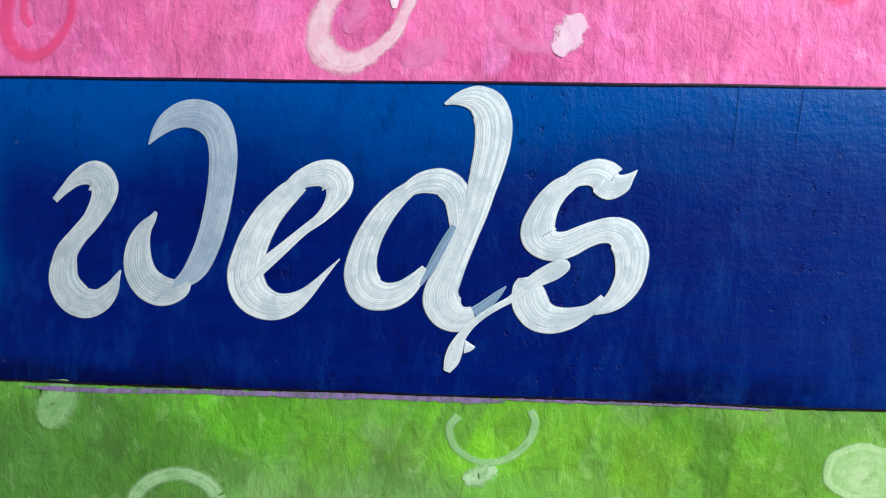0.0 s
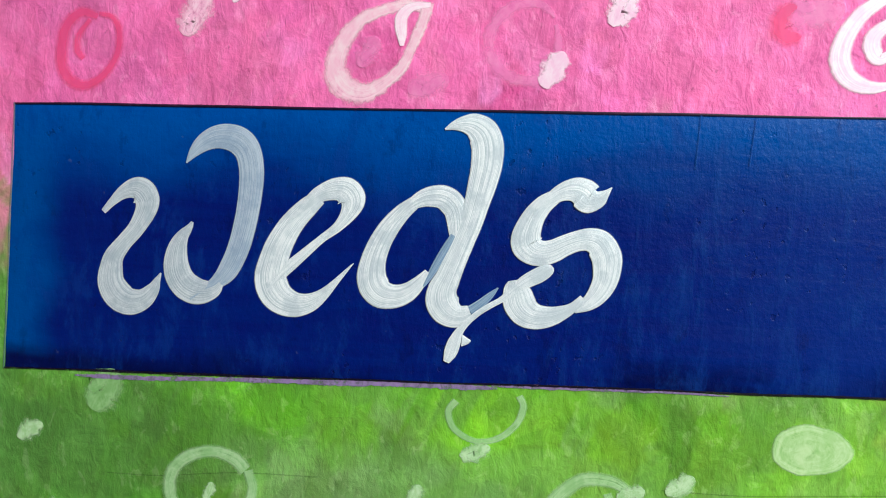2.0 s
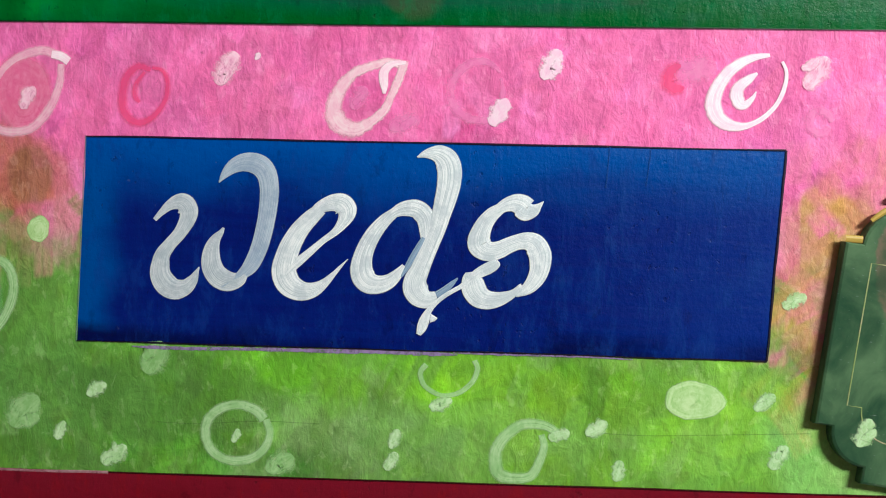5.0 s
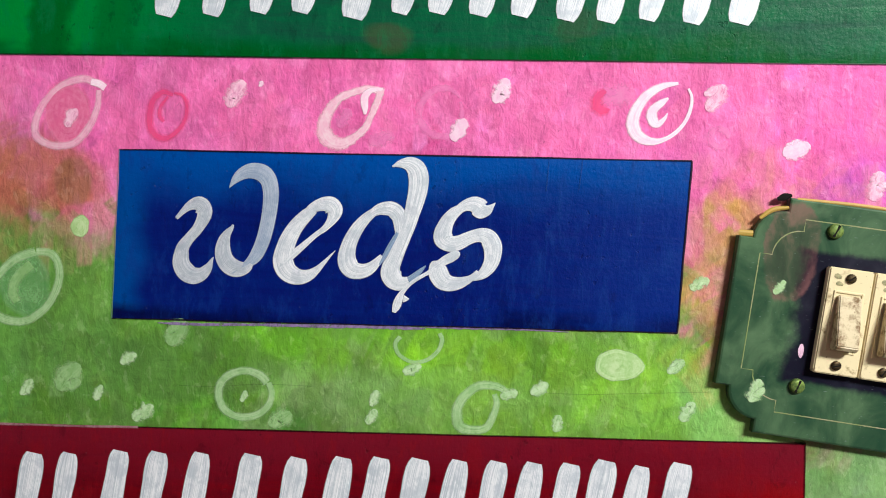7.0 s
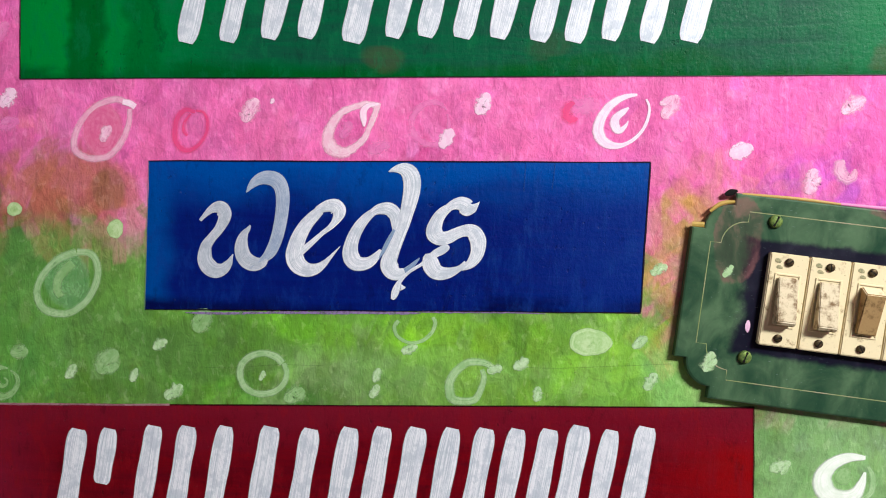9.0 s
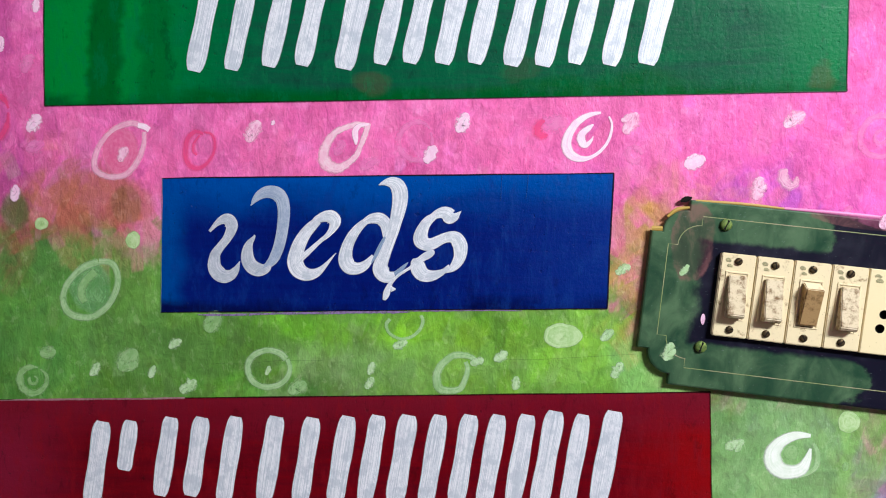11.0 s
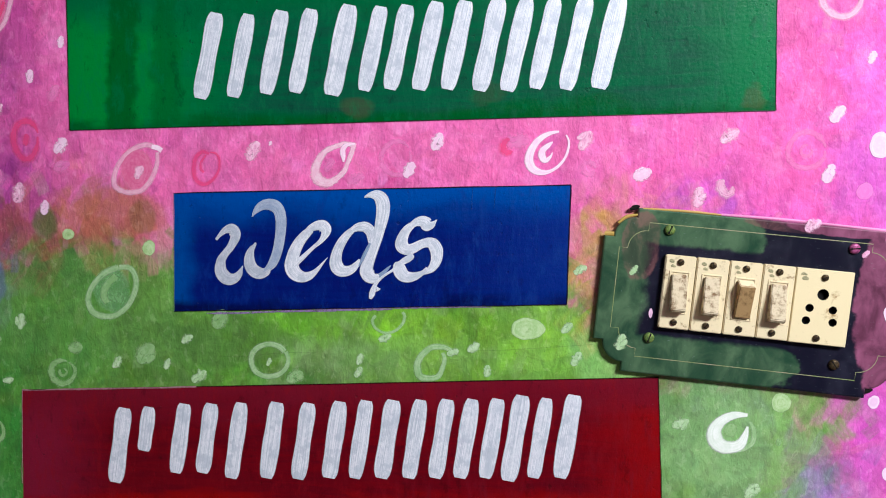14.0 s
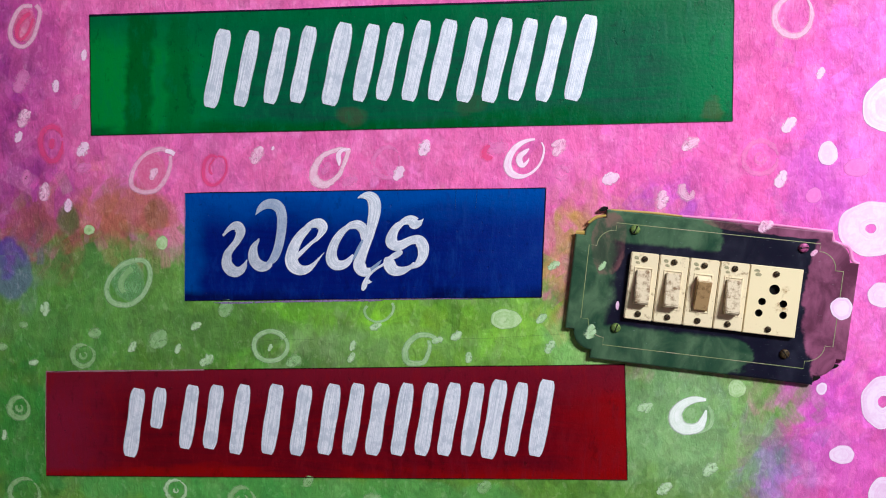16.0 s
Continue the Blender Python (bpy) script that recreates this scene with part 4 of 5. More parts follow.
for row in (
    (-0.3813, 1.5012, 0.01224, 0.01781, 0, 0.00334, 20, 350, 0.1, RED_THIN, 0.0),
    (0.0611, 1.4912, 0.00501, 0.00556, 0, 0.00278, 80, 230, 0.4, RED_THIN, 0.0),
    (0.1301, 1.4719, 0.00501, 0.00556, 0, 0.00278, 0, 340, 0.0, PINK_THIN, 0.0), (0.2458, 1.4551, 0.00501, 0.00612, 20, 0.00334, 90, 260, 0.3, WHITE_SOFT, 0.0)):
    ring(*row)
for row in (
    (-0.3535, 1.2855, 0.01224, 0.01113, 10, 0.00250, 60, 350, 0.3, MINT_THIN, 0.3),
    (-0.4254, 1.2284, 0.01113, 0.01113, 0, 0.00278, 60, 360, 0.3, MINT_THIN, 0.3)):
    ring(*row)
for row in (
    (-0.4221, 1.1382, 0.01725, 0.01502, 0, 0.00250, 60, 350, 0.2, MINT_THIN, 0.0), (-0.2569, 1.1479, 0.01113, 0.01113, 0, 0.00250, 60, 360, 0.2, MINT_THICK, 0.2),
    (-0.1863, 1.1416, 0.01336, 0.01224, 0, 0.00278, 60, 350, 0.2, MINT_THIN, 0.4)):
    ring(*row)

for x, z, size, turn in ((-0.3443, 1.5891, 0.00445, 80), (-0.3752, 1.5588, 0.00501, 85), (-0.4109, 1.5269, 0.00779, 70), (-0.4170, 1.5082, 0.00501, 60), (-0.3482, 1.4954, 0.00668, 50), (-0.1672, 1.4892, 0.00779, 60),
                         (-0.0013, 1.4958, 0.00668, 65), (-0.0260, 1.4714, 0.00612, 60), (-0.3655, 1.4390, 0.00556, 80), (-0.3901, 1.4526, 0.00779, 75), (0.1271, 1.4953, 0.00723, 60),
                         (0.1753, 1.4661, 0.00668, 20), (0.2473, 1.4985, 0.00723, 35), (0.2229, 1.4466, 0.00723, 80), (0.3289, 1.4661, 0.00668, 70), (0.3343, 1.5155, 0.00668, 50), (0.3604, 1.5616, 0.00445, 70), (-0.1511, 1.4958, 0.00167, 60)):
    dab(x, z, size, turn, WHITE_THICK if size < 0.0072 else WHITE_THIN)
for x, z, size, turn in ((-0.3475, 1.4766, 0.00668, 20), (-0.3528, 1.5433, 0.00668, 60), (-0.4121, 1.5637, 0.01002, 60), (-0.4098, 1.4670, 0.00668, 80), (0.0686, 1.4955, 0.00890, 10), (0.2887, 1.4306, 0.00334, 50), (-0.0978, 1.4763, 0.00536, 60), (-0.0739, 1.4644, 0.00670, 20)):
    dab(x, z, size, turn, PINK_THIN)
for x, z, size, turn in ((-0.3933, 1.3327, 0.00612, 80), (-0.3002, 1.2956, 0.00501, 60), (-0.2522, 1.2949, 0.00445, 70), (-0.2327, 1.3184, 0.00501, 30), (-0.2221, 1.2836, 0.00668, 35), (-0.4081, 1.2765, 0.00445, 10),
                         (-0.0723, 1.3020, 0.00445, 70), (-0.0735, 1.2902, 0.00445, 60), (0.0119, 1.3096, 0.00445, 20), (0.0306, 1.3139, 0.00501, 35), (0.0423, 1.2931, 0.00445, 80), (0.1121, 1.3327, 0.00501, 40),
                         (0.1205, 1.3055, 0.00556, 60), (-0.0490, 1.3217, 0.00501, 20), (0.2109, 1.2499, 0.00612, 25), (0.2724, 1.1914, 0.00668, 50), (0.2310, 1.1709, 0.00668, 40), (0.1233, 1.3839, 0.00501, 30), (-0.4434, 1.1990, 0.00445, 80)):
    dab(x, z, size, turn, MINT_THICK)
for x, z, size, turn in ((-0.2012, 1.3368, 0.00779, 60), (-0.3406, 1.3086, 0.00556, 10), (-0.4180, 1.3158, 0.00390, 0), (-0.4420, 1.2922, 0.00445, 0), (-0.1185, 1.1632, 0.00501, 60), (0.0586, 1.1651, 0.00612, 40), (0.2941, 1.2352, 0.00278, 80),
                         (-0.2729, 1.3043, 0.00890, 50), (-0.0522, 1.1471, 0.00779, 0), (-0.1320, 1.2847, 0.00668, 30)):
    dab(x, z, size, turn, MINT_THIN)

for x, z, rx, rz in ((-0.3438, 1.4144, 0.00556, 0.00501), (-0.2667, 1.4019, 0.00612, 0.00668), (0.0781, 1.3314, 0.01391, 0.01002), (0.2952, 1.2699, 0.00835, 0.00779)):
    dot(x, z, rx, rz, MINT_SPOT)
for x, z, rx, rz in ((0.4212, 1.5321, 0.0212, 0.0236), (0.3692, 1.4893, 0.0083, 0.0097), (0.4216, 1.3601, 0.0122, 0.0109), (0.3914, 1.2103, 0.0100, 0.0086), (0.3712, 1.2721, 0.0045, 0.0053), (0.4329, 1.1717, 0.0149, 0.0198)):
    dot(x, z, rx, rz, WHITE_SPOT)
dab(-0.3813, 1.5012, 0.00445, 80, RED_THIN)
dot(0.4089, 1.4211, 0.0244, 0.0242, WHITE_SPOT, hollow=0.16)
dot(0.4254, 1.2616, 0.0177, 0.0222, WHITE_SPOT, hollow=0.22)
for x, z, rx, rz in ((0.3946, 1.4764, 0.0098, 0.0082), (0.3582, 1.4512, 0.0064, 0.0067)):
    dot(x, z, rx, rz, PINK_SPOT)
dot(0.2534, 1.2448, 0.0058, 0.0062, MINT_THIN)
dab(-0.1560, 1.2981, 0.0032, 70, MINT_THICK)

# thin washes inside the rings
for x, z, rx, rz, wash in ((-0.2766, 1.4732, 0.0165, 0.0205, PINK_WASH), (-0.4065, 1.6204, 0.0120, 0.0190, PINK_WASH), (-0.3030, 1.3626, 0.0185, 0.0205, MINT_WASH)):
    dot(x, z, rx, rz, wash)

# the larger rings and crescents, (x, z, half width) along each turn of the brush
brushed("painted_ring", WHITE_RING, [(0.1042, 1.5035, 0.0009), (0.0968, 1.5022, 0.0018), (0.0901, 1.4990, 0.0026), (0.0841, 1.4937, 0.0031), (0.0799, 1.4861, 0.0035), (0.0785, 1.4789, 0.0040), (0.0808, 1.4730, 0.0039), (0.0853, 1.4695, 0.0032), (0.0910, 1.4684, 0.0023), (0.0968, 1.4695, 0.0015), (0.1035, 1.4736, 0.0013), (0.1090, 1.4801, 0.0012), (0.1121, 1.4882, 0.0011), (0.1125, 1.4955, 0.0009), (0.1103, 1.5006, 0.0007)], [(0.0988, 1.4946, 0.0007), (0.0949, 1.4916, 0.0022), (0.0905, 1.4876, 0.0030), (0.0895, 1.4838, 0.0034), (0.0910, 1.4801, 0.0032), (0.0937, 1.4790, 0.0022), (0.0973, 1.4826, 0.0011), (0.0987, 1.4857, 0.0003)])
brushed("painted_ring", WHITE_CREAM, [(-0.0734, 1.4931, 0.0029), (-0.0826, 1.4946, 0.0030), (-0.0904, 1.4929, 0.0031), (-0.0991, 1.4895, 0.0034), (-0.1058, 1.4833, 0.0041), (-0.1096, 1.4759, 0.0051), (-0.1106, 1.4696, 0.0063), (-0.1077, 1.4637, 0.0066), (-0.1028, 1.4607, 0.0059), (-0.0971, 1.4608, 0.0048), (-0.0907, 1.4647, 0.0036), (-0.0850, 1.4699, 0.0031), (-0.0810, 1.4777, 0.0028), (-0.0776, 1.4864, 0.0029), (-0.0756, 1.4927, 0.0030)])
brushed("painted_dab", WHITE_RING, [(-0.0742, 1.4948, 0.0009), (-0.0812, 1.4939, 0.0017), (-0.0848, 1.4908, 0.0025), (-0.0855, 1.4874, 0.0026), (-0.0849, 1.4827, 0.0020), (-0.0848, 1.4789, 0.0008)])
brushed("painted_ring", RED_THIN, [(-0.2075, 1.4873, 0.0019), (-0.2142, 1.4887, 0.0025), (-0.2201, 1.4838, 0.0030), (-0.2221, 1.4755, 0.0031), (-0.2219, 1.4666, 0.0032), (-0.2175, 1.4610, 0.0030), (-0.2111, 1.4600, 0.0025), (-0.2045, 1.4642, 0.0022), (-0.1993, 1.4721, 0.0019), (-0.1984, 1.4810, 0.0017), (-0.2013, 1.4870, 0.0016), (-0.2069, 1.4884, 0.0012)], [(-0.2107, 1.4860, 0.0013), (-0.2153, 1.4795, 0.0018), (-0.2158, 1.4738, 0.0020), (-0.2131, 1.4704, 0.0017)])
brushed("painted_ring", MINT_RING, [(-0.1412, 1.3078, 0.0033), (-0.1459, 1.3123, 0.0032), (-0.1546, 1.3147, 0.0029), (-0.1640, 1.3125, 0.0030), (-0.1705, 1.3071, 0.0030), (-0.1727, 1.2996, 0.0031), (-0.1705, 1.2916, 0.0030), (-0.1650, 1.2866, 0.0030), (-0.1560, 1.2847, 0.0029), (-0.1464, 1.2872, 0.0028), (-0.1400, 1.2934, 0.0026), (-0.1380, 1.3008, 0.0024), (-0.1402, 1.3079, 0.0024)])
brushed("painted_ring", MINT_RING, [(-0.2963, 1.3842, 0.0033), (-0.3097, 1.3786, 0.0032), (-0.3217, 1.3669, 0.0030), (-0.3266, 1.3542, 0.0032), (-0.3232, 1.3432, 0.0036), (-0.3131, 1.3385, 0.0034), (-0.3001, 1.3396, 0.0030), (-0.2875, 1.3496, 0.0029), (-0.2806, 1.3638, 0.0031), (-0.2804, 1.3755, 0.0032), (-0.2856, 1.3832, 0.0033), (-0.2957, 1.3842, 0.0031)])
brushed("painted_ring", MINT_THIN, [(-0.2989, 1.3759, 0.0043), (-0.3088, 1.3660, 0.0043), (-0.3111, 1.3570, 0.0044), (-0.3079, 1.3510, 0.0038)])
brushed("painted_ring", WHITE_PLAIN, [(0.2674, 1.2585, 0.0014), (0.2562, 1.2582, 0.0033), (0.2464, 1.2535, 0.0044), (0.2401, 1.2454, 0.0056), (0.2403, 1.2370, 0.0066), (0.2459, 1.2309, 0.0061), (0.2543, 1.2298, 0.0052), (0.2615, 1.2325, 0.0046), (0.2655, 1.2400, 0.0030), (0.2676, 1.2485, 0.0009)])
brushed("painted_ring", MINT_RING, [(0.2696, 1.2524, 0.0015), (0.2729, 1.2457, 0.0023), (0.2726, 1.2356, 0.0026), (0.2676, 1.2300, 0.0025), (0.2601, 1.2262, 0.0014)])
brushed("painted_ring", WHITE_SOFT, [(-0.2548, 1.4922, 0.0028), (-0.2665, 1.4956, 0.0031), (-0.2808, 1.4906, 0.0030), (-0.2923, 1.4794, 0.0030), (-0.2977, 1.4670, 0.0032), (-0.2964, 1.4576, 0.0034), (-0.2858, 1.4528, 0.0031), (-0.2721, 1.4546, 0.0030), (-0.2618, 1.4656, 0.0031), (-0.2566, 1.4788, 0.0027), (-0.2561, 1.4888, 0.0023)])
brushed("painted_dab", WHITE_RING, [(-0.2613, 1.4939, 0.0021), (-0.2560, 1.4928, 0.0024), (-0.2519, 1.4902, 0.0023)])
brushed("painted_ring", WHITE_SOFT, [(-0.3978, 1.6385, 0.0027), (-0.4090, 1.6377, 0.0028), (-0.4178, 1.6270, 0.0032), (-0.4223, 1.6128, 0.0034), (-0.4187, 1.6023, 0.0034), (-0.4085, 1.5985, 0.0029), (-0.3985, 1.6062, 0.0029), (-0.3926, 1.6200, 0.0030), (-0.3898, 1.6328, 0.0031), (-0.3938, 1.6393, 0.0034)])
brushed("painted_ring", RED_THIN, [(-0.4001, 1.6313, 0.0035), (-0.4075, 1.6270, 0.0039), (-0.4139, 1.6185, 0.0038), (-0.4151, 1.6093, 0.0034), (-0.4101, 1.6058, 0.0027), (-0.4022, 1.6135, 0.0024), (-0.3973, 1.6263, 0.0027)])
brushed("painted_ring", MINT_RING, [(0.0113, 1.3106, 0.0023), (0.0041, 1.3140, 0.0028), (-0.0061, 1.3140, 0.0032), (-0.0134, 1.3091, 0.0034), (-0.0188, 1.3016, 0.0036), (-0.0199, 1.2944, 0.0040), (-0.0174, 1.2874, 0.0040), (-0.0098, 1.2858, 0.0034), (-0.0014, 1.2877, 0.0030), (0.0028, 1.2958, 0.0026), (0.0046, 1.3036, 0.0022), (0.0029, 1.3092, 0.0019)])
brushed("painted_ring", MINT_RING, [(-0.0573, 1.3418, 0.0018), (-0.0603, 1.3372, 0.0016), (-0.0574, 1.3304, 0.0015), (-0.0494, 1.3264, 0.0014), (-0.0406, 1.3278, 0.0015), (-0.0337, 1.3337, 0.0016), (-0.0310, 1.3409, 0.0016), (-0.0328, 1.3453, 0.0016)])
dab(-0.2741, 1.4709, 0.0055, 60, WHITE_THIN)
dab(-0.4092, 1.6125, 0.0045, 70, WHITE_THIN)

# ---- switchboard, screwed to the wall a little askew ----
board = empty("switchboard", pose(0.2636, -0.0006, 1.3619, 0, 5.63, 0))
tagged(board, "black switchboard with cream switches, smeared with green and pink wall paint", "switchboard")


def notched(x0, x1, z0, z1, step, r):
    """Outline of a plate whose corners step in and then round off."""
    out = []
    for cx, cz, sx, sz in ((x1, z1, 1, 1), (x0, z1, -1, 1), (x0, z0, -1, -1), (x1, z0, 1, -1)):
        arc = [(cx - sx * (step + r) + sx * r * math.cos(a), cz - sz * (step + r) + sz * r * math.sin(a)) for a in np.linspace(0, math.pi / 2, 8)]
        pts = [(cx, cz - sz * (step + r))] + arc + [(cx - sx * (step + r), cz)]
        out += pts if sx * sz > 0 else pts[::-1]
    return out


def plate(outline, layers):
    """Stacks scaled copies of an outline, (depth, inset) each, and closes the front."""
    bm = bmesh.new()
    mx, mz = max(abs(p[0]) for p in outline), max(abs(p[1]) for p in outline)
    rings = [[bm.verts.new((px * (1 - inset / mx), y, pz * (1 - inset / mz))) for px, pz in outline] for y, inset in layers]
    for a, b in zip(rings, rings[1:]):
        for k in range(len(a)):
            bm.faces.new((a[k], a[k - 1], b[k - 1], b[k]))
    bm.faces.new(rings[-1])
    bm.faces.new(rings[0][::-1])
    bmesh.ops.recalc_face_normals(bm, faces=bm.faces)
    return bm


sheet_outline = notched(-0.125, 0.131, -0.0755, 0.0665, 0.008, 0.018)
part("sheet", plate(sheet_outline, ((0.0, 0.0), (-0.0040, 0.0), (-0.0051, 0.0005), (-0.0056, 0.0016))), SHEET, board, "black board smeared with green and pink paint", smooth=False)
bm = bmesh.new()
line = [np.array((px, pz, 0.00032)) for px, pz in notched(-0.1115, 0.118, -0.0610, 0.0548, 0.007, 0.016)]
stroke(bm, line + line[:1], -0.00566, 0.00004)
part("engraved_line", bm, ENGRAVED, board, "thin ochre engraved border line")
for mat, pts in ((BEAD, [(-0.030, 0.0672, 0.0012), (0.020, 0.0680, 0.0016), (0.070, 0.0674, 0.0013), (0.104, 0.0668, 0.0018)]),
                 (BEAD, [(0.104, 0.0668, 0.0016), (0.107, 0.058, 0.0018), (0.120, 0.054, 0.0018), (0.125, 0.043, 0.0018), (0.131, 0.040, 0.0016)]),
                 (OCHRE_BEAD, [(-0.095, 0.0660, 0.0012), (-0.060, 0.0672, 0.0014), (-0.030, 0.0670, 0.0010)]),
                 (OCHRE_BEAD, [(-0.125, 0.0420, 0.0020), (-0.117, 0.0425, 0.0022)]), (OCHRE_BEAD, [(-0.1145, 0.052, 0.0012), (-0.108, 0.058, 0.0018), (-0.099, 0.0605, 0.0012)])):
    bm = bmesh.new()
    stroke(bm, smooth_line(pts, 12), -0.0042, 0.0010)
    part("paint_bead", bm, mat, board, "thick bead of wall paint on the edge")
# dark patches paint in the shade of gaps left by chipped paint
for x, z, turn in ((-0.102, 0.0665, 25), (0.1075, -0.0690, 40), (0.122, -0.0560, 30)):
    bm = bmesh.new()
    stroke(bm, smooth_line([(x - 0.004, z - 0.002, 0.0010), (x, z, 0.0022), (x + 0.004, z + 0.0015, 0.0008)], 8), -0.0036, 0.0004)
    part("chipped_gap", bm, SLOT, board, "dark patch for the shaded gap where the paint has chipped")


def lathe(bm, x, z, profile, sides=20, mat=0):
    """Turns (radius, y) pairs round an axis that points out of the wall."""
    rings = [[bm.verts.new((x + r * math.cos(2 * math.pi * k / sides), y, z + r * math.sin(2 * math.pi * k / sides))) for k in range(sides)] for r, y in profile]
    for a, b in zip(rings, rings[1:]):
        for k in range(sides):
            bm.faces.new((a[k - 1], a[k], b[k], b[k - 1])).material_index = mat
    bm.faces.new(rings[-1]).material_index = mat
    return rings


def screw(parent, x, z, y, r, slot_turn, material):
    """Slotted cheese-head screw, the shade in its slot drawn as a dark strip."""
    bm = bmesh.new()
    lathe(bm, x, z, ((r, y), (r, y - 0.35 * r), (r * 0.88, y - 0.52 * r), (r * 0.5, y - 0.62 * r)))
    ca, sa = math.cos(radians(slot_turn)), math.sin(radians(slot_turn))
    stroke(bm, [np.array((x + t * r * ca, z + t * r * sa, r * 0.17)) for t in (-0.86, 0, 0.86)], y - 0.60 * r, 0.0001, 1)
    return part("screw", bm, (material, SLOT), parent)


SCREW_GREEN = plain_material("screw_under_green_paint", lin(120, 140, 70), lin(60, 84, 46), 0.4, 400, 0.2)
SCREW_PINK = plain_material("screw_under_pink_paint", lin(170, 84, 130), lin(90, 40, 70), 0.4, 400, 0.2)
for x, z, turn, mat in ((-0.0711, 0.0504, 70, SCREW_GREEN), (0.0804, 0.0496, 10, SCREW_PINK), (-0.0782, -0.0434, 75, SCREW_GREEN), (0.0763, -0.0494, 130, SCREW_DARK)):
    screw(board, x, z, -0.0056, 0.0044, turn, mat)

FACE = -0.0112
SLOPES = {"down": ((0.0152, 0.0008), (0.0149, 0.0034), (-0.0140, 0.0098), (-0.0168, 0.0076), (-0.0170, 0.0008)), "up": ((0.0155, 0.0008), (0.0150, 0.0024), (0.0112, 0.0096), (-0.0162, 0.0036), (-0.0168, 0.0008))}


def piano_switch(x0, x1, z0, z1, way, rocker_material, turns):
    bm = bmesh.new()
    box(bm, x0 + 0.0005, x1 - 0.0005, FACE, -0.0057, z0, z1, 0.0007)
    cx = (x0 + x1) / 2
    # raised collar round the rocker
    for ax, bx, az, bz in ((-0.0085, -0.0073, -0.0188, 0.0175), (0.0073, 0.0085, -0.0188, 0.0175), (-0.0073, 0.0073, 0.0162, 0.0175), (-0.0073, 0.0073, -0.0188, -0.0177)):
        box(bm, cx + ax, cx + bx, FACE - 0.0007, FACE + 0.0005, az - 0.001, bz - 0.001, 0.0002, 1)
    body = part("switch", bm, CREAM, board, "grimy cream plastic piano switch", smooth=False)
    bm = bmesh.new()
    side = [(z - 0.001, FACE - out) for z, out in SLOPES[way]]
    left, right = [bm.verts.new((cx - 0.0064, y, z)) for z, y in side], [bm.verts.new((cx + 0.0064, y, z)) for z, y in side]
    bm.faces.new(left[::-1])
    bm.faces.new(right)
    for k in range(len(side)):
        bm.faces.new((left[k - 1], left[k], right[k], right[k - 1]))
    bmesh.ops.recalc_face_normals(bm, faces=bm.faces)
    bmesh.ops.bevel(bm, geom=list(bm.edges), offset=0.0006, segments=2, affect="EDGES")
    bm.normal_update()
    # light from above put into colour: paler plastic on the up rocker's top
    for f in bm.faces:
        f.material_index = int(way == "up" and f.normal.z > 0.45)
    part("rocker", bm, (rocker_material, CREAM), body, "worn rocker pressed " + way, smooth=False)
    screw(body, cx - 0.0002, 0.0242, FACE, 0.0028, turns[0], SCREW_DARK)
    screw(body, cx - 0.0005, -0.0273, FACE, 0.0028, turns[1], SCREW_DARK)
    bm = bmesh.new()
    for k, (ax, az, w) in enumerate(((-0.0080, 0.0246, 0.0017), (-0.0066, 0.0206, 0.0013))):
        stroke(bm, smooth_line([(cx + ax - 0.001, az - 0.001, w * 0.5), (cx + ax, az, w), (cx + ax + 0.0025, az - 0.0006, w * 0.5)], 4), FACE - 0.0001, 0.0001)
    part("moulded_mark", bm, SMUDGE, body, "worn grey-green mark")
    return body


cuts = (-0.0731, -0.0468, -0.0195, 0.0079, 0.0347)
for k, (way, mat, turns) in enumerate((("down", ROCKER, (40, 20)), ("down", ROCKER, (100, 60)), ("up", ROCKER_SHADED, (150, 120)), ("down", ROCKER, (60, 45)))):
    piano_switch(cuts[k], cuts[k + 1], -0.0330, 0.0297, way, mat, turns)

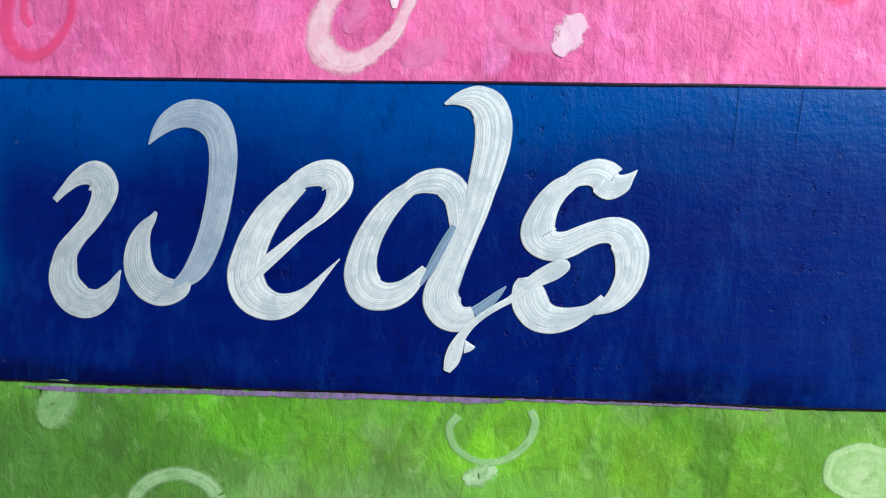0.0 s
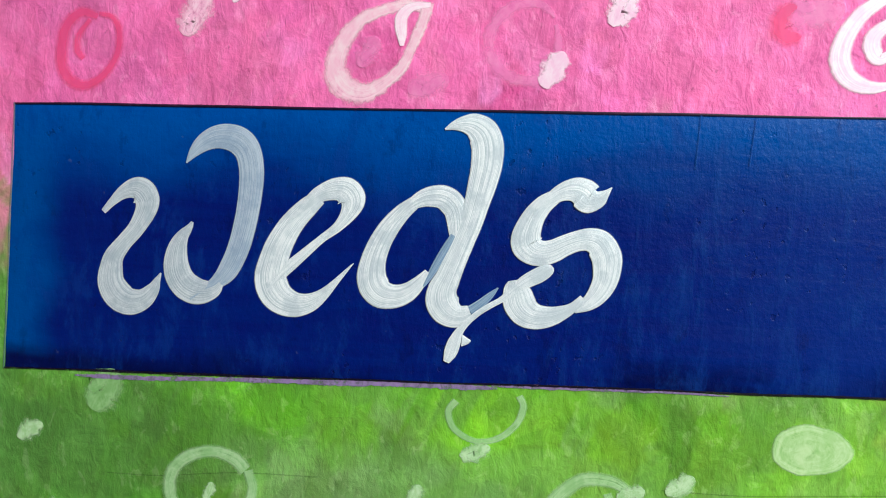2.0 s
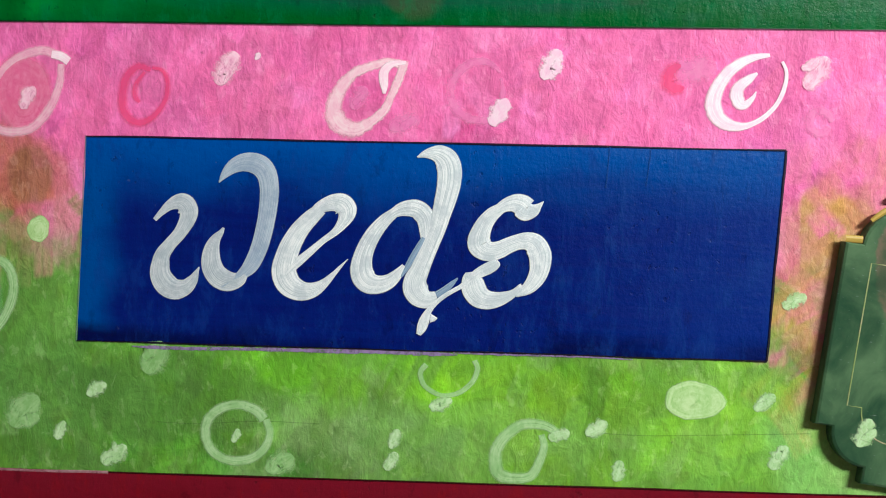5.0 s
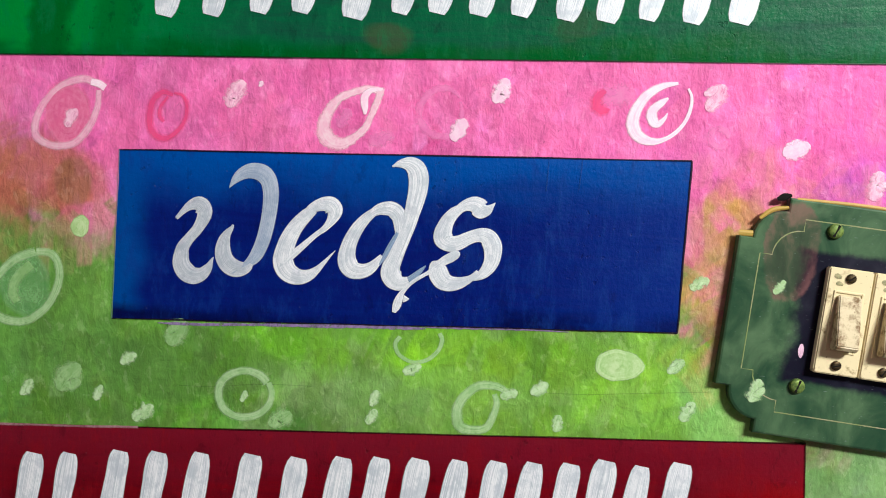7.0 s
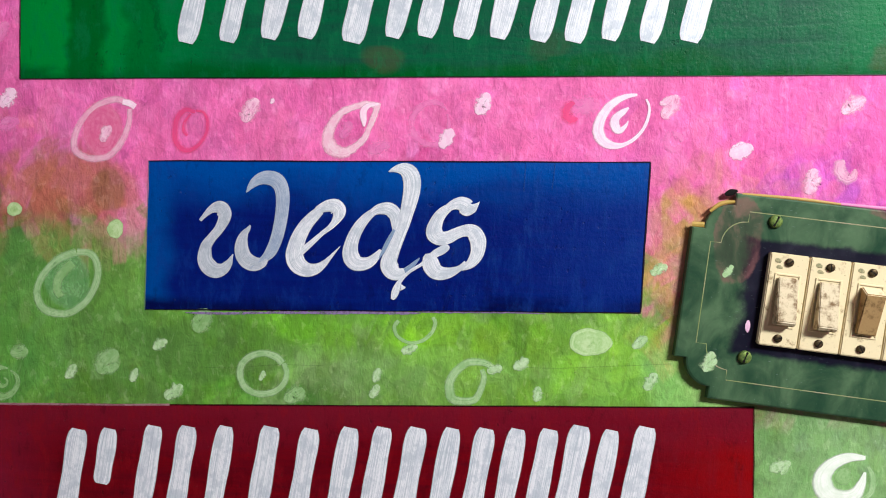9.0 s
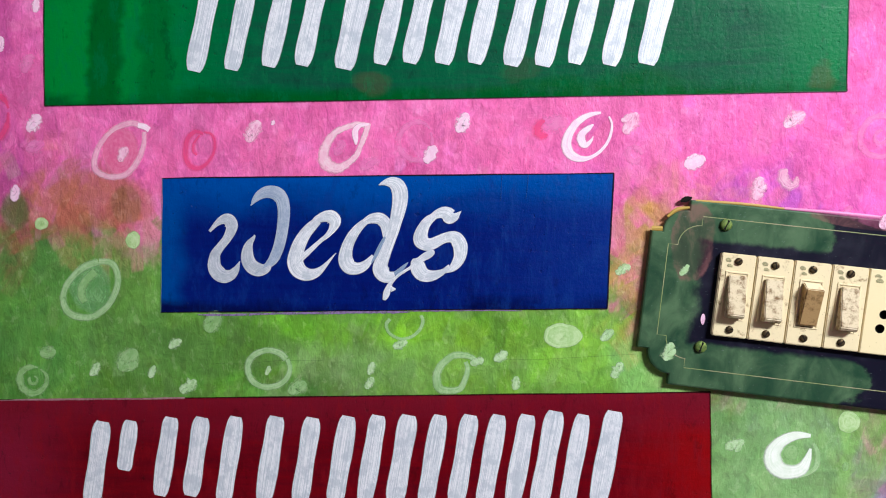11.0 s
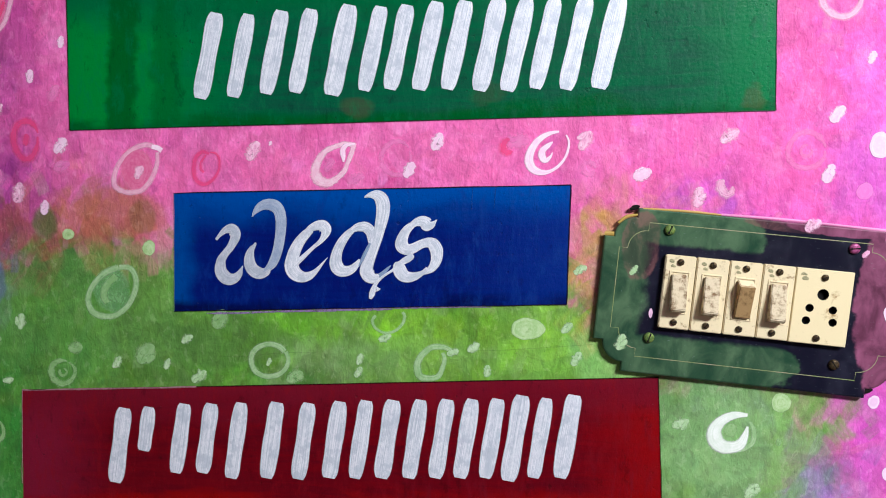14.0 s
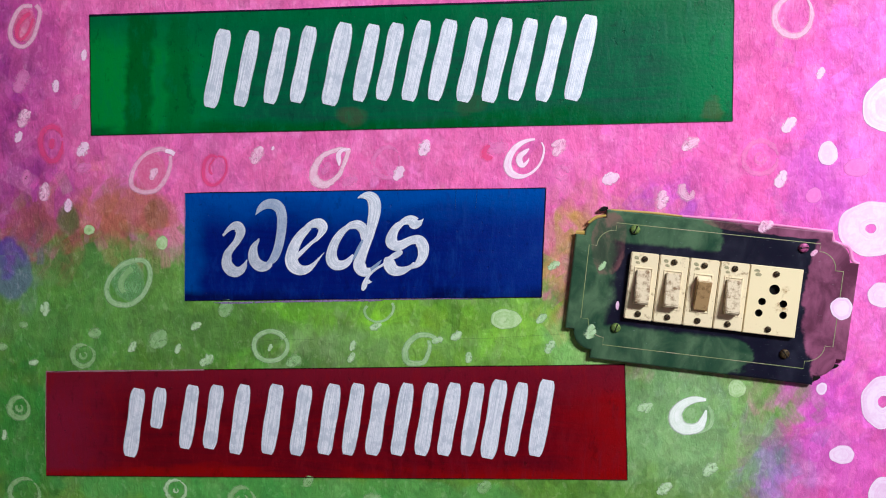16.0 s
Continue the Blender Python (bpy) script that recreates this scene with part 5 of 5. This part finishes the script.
# socket outlet: plate with five real holes
bm = bmesh.new()
x0, x1, z0, z1 = 0.0350, 0.0815, -0.0333, 0.0297
holes = ((0.0582, 0.0090, 0.0047), (0.0487, -0.0031, 0.0034), (0.0676, -0.0032, 0.0034), (0.0471, -0.0138, 0.0034), (0.0687, -0.0135, 0.0034))
rim = [bm.verts.new((x, FACE, z)) for x, z in ((x0 + 0.0006, z0 + 0.0006), (x1 - 0.0006, z0 + 0.0006), (x1 - 0.0006, z1 - 0.0006), (x0 + 0.0006, z1 - 0.0006))]
loops = [[bm.verts.new((x + r * math.cos(a), FACE, z + r * math.sin(a))) for a in np.linspace(0, 2 * math.pi, 20, endpoint=False)] for x, z, r in holes]
edges = [bm.edges.new((lp[k - 1], lp[k])) for lp in [rim] + loops for k in range(len(lp))]
bmesh.ops.triangle_fill(bm, edges=edges, use_beauty=True)
outer = [bm.verts.new((x, FACE + 0.0006, z)) for x, z in ((x0, z0), (x1, z0), (x1, z1), (x0, z1))]
foot = [bm.verts.new((v.co.x, -0.0057, v.co.z)) for v in outer]
for a, b in ((rim, outer), (outer, foot)):
    for k in range(4):
        bm.faces.new((a[k - 1], a[k], b[k], b[k - 1]))
for lp in loops:
    deep = [bm.verts.new((v.co.x, FACE + 0.0045, v.co.z)) for v in lp]
    for k in range(len(lp)):
        bm.faces.new((lp[k], lp[k - 1], deep[k - 1], deep[k])).material_index = 1
    bm.faces.new(deep).material_index = 1
bmesh.ops.recalc_face_normals(bm, faces=bm.faces)
socket = part("socket_outlet", bm, (SOCKET_CREAM, HOLE), board, "cream plastic five-hole socket outlet", smooth=False)
screw(socket, 0.0580, 0.0233, FACE, 0.0028, 30, SCREW_DARK)
screw(socket, 0.0570, -0.0279, FACE, 0.0028, 30, SCREW_DARK)
bm = bmesh.new()
for ax, az, w in ((0.0405, 0.0250, 0.0012), (0.0420, 0.0215, 0.0018)):
    stroke(bm, smooth_line([(ax - 0.002, az - 0.001, w * 0.5), (ax, az, w), (ax + 0.003, az - 0.0008, w * 0.5)], 4), FACE - 0.0001, 0.0001)
part("moulded_mark", bm, SMUDGE, socket, "worn grey-green mark")

dot(0.1206, -0.0018, 0.0086, 0.0100, WHITE_SPOT, board, -0.0059)
dot(-0.0790, -0.0222, 0.0018, 0.0046, WHITE_THICK, board, -0.0058)
for x, z, size, turn in ((-0.097, 0.013, 0.004, 60), (-0.1015, -0.0500, 0.006, 75), (0.0450, 0.0655, 0.006, 40), (0.090, 0.046, 0.003, 50)):
    dab(x, z, size, turn, MINT_THICK if x < 0 else WHITE_THIN, parent=board, y=-0.0059)
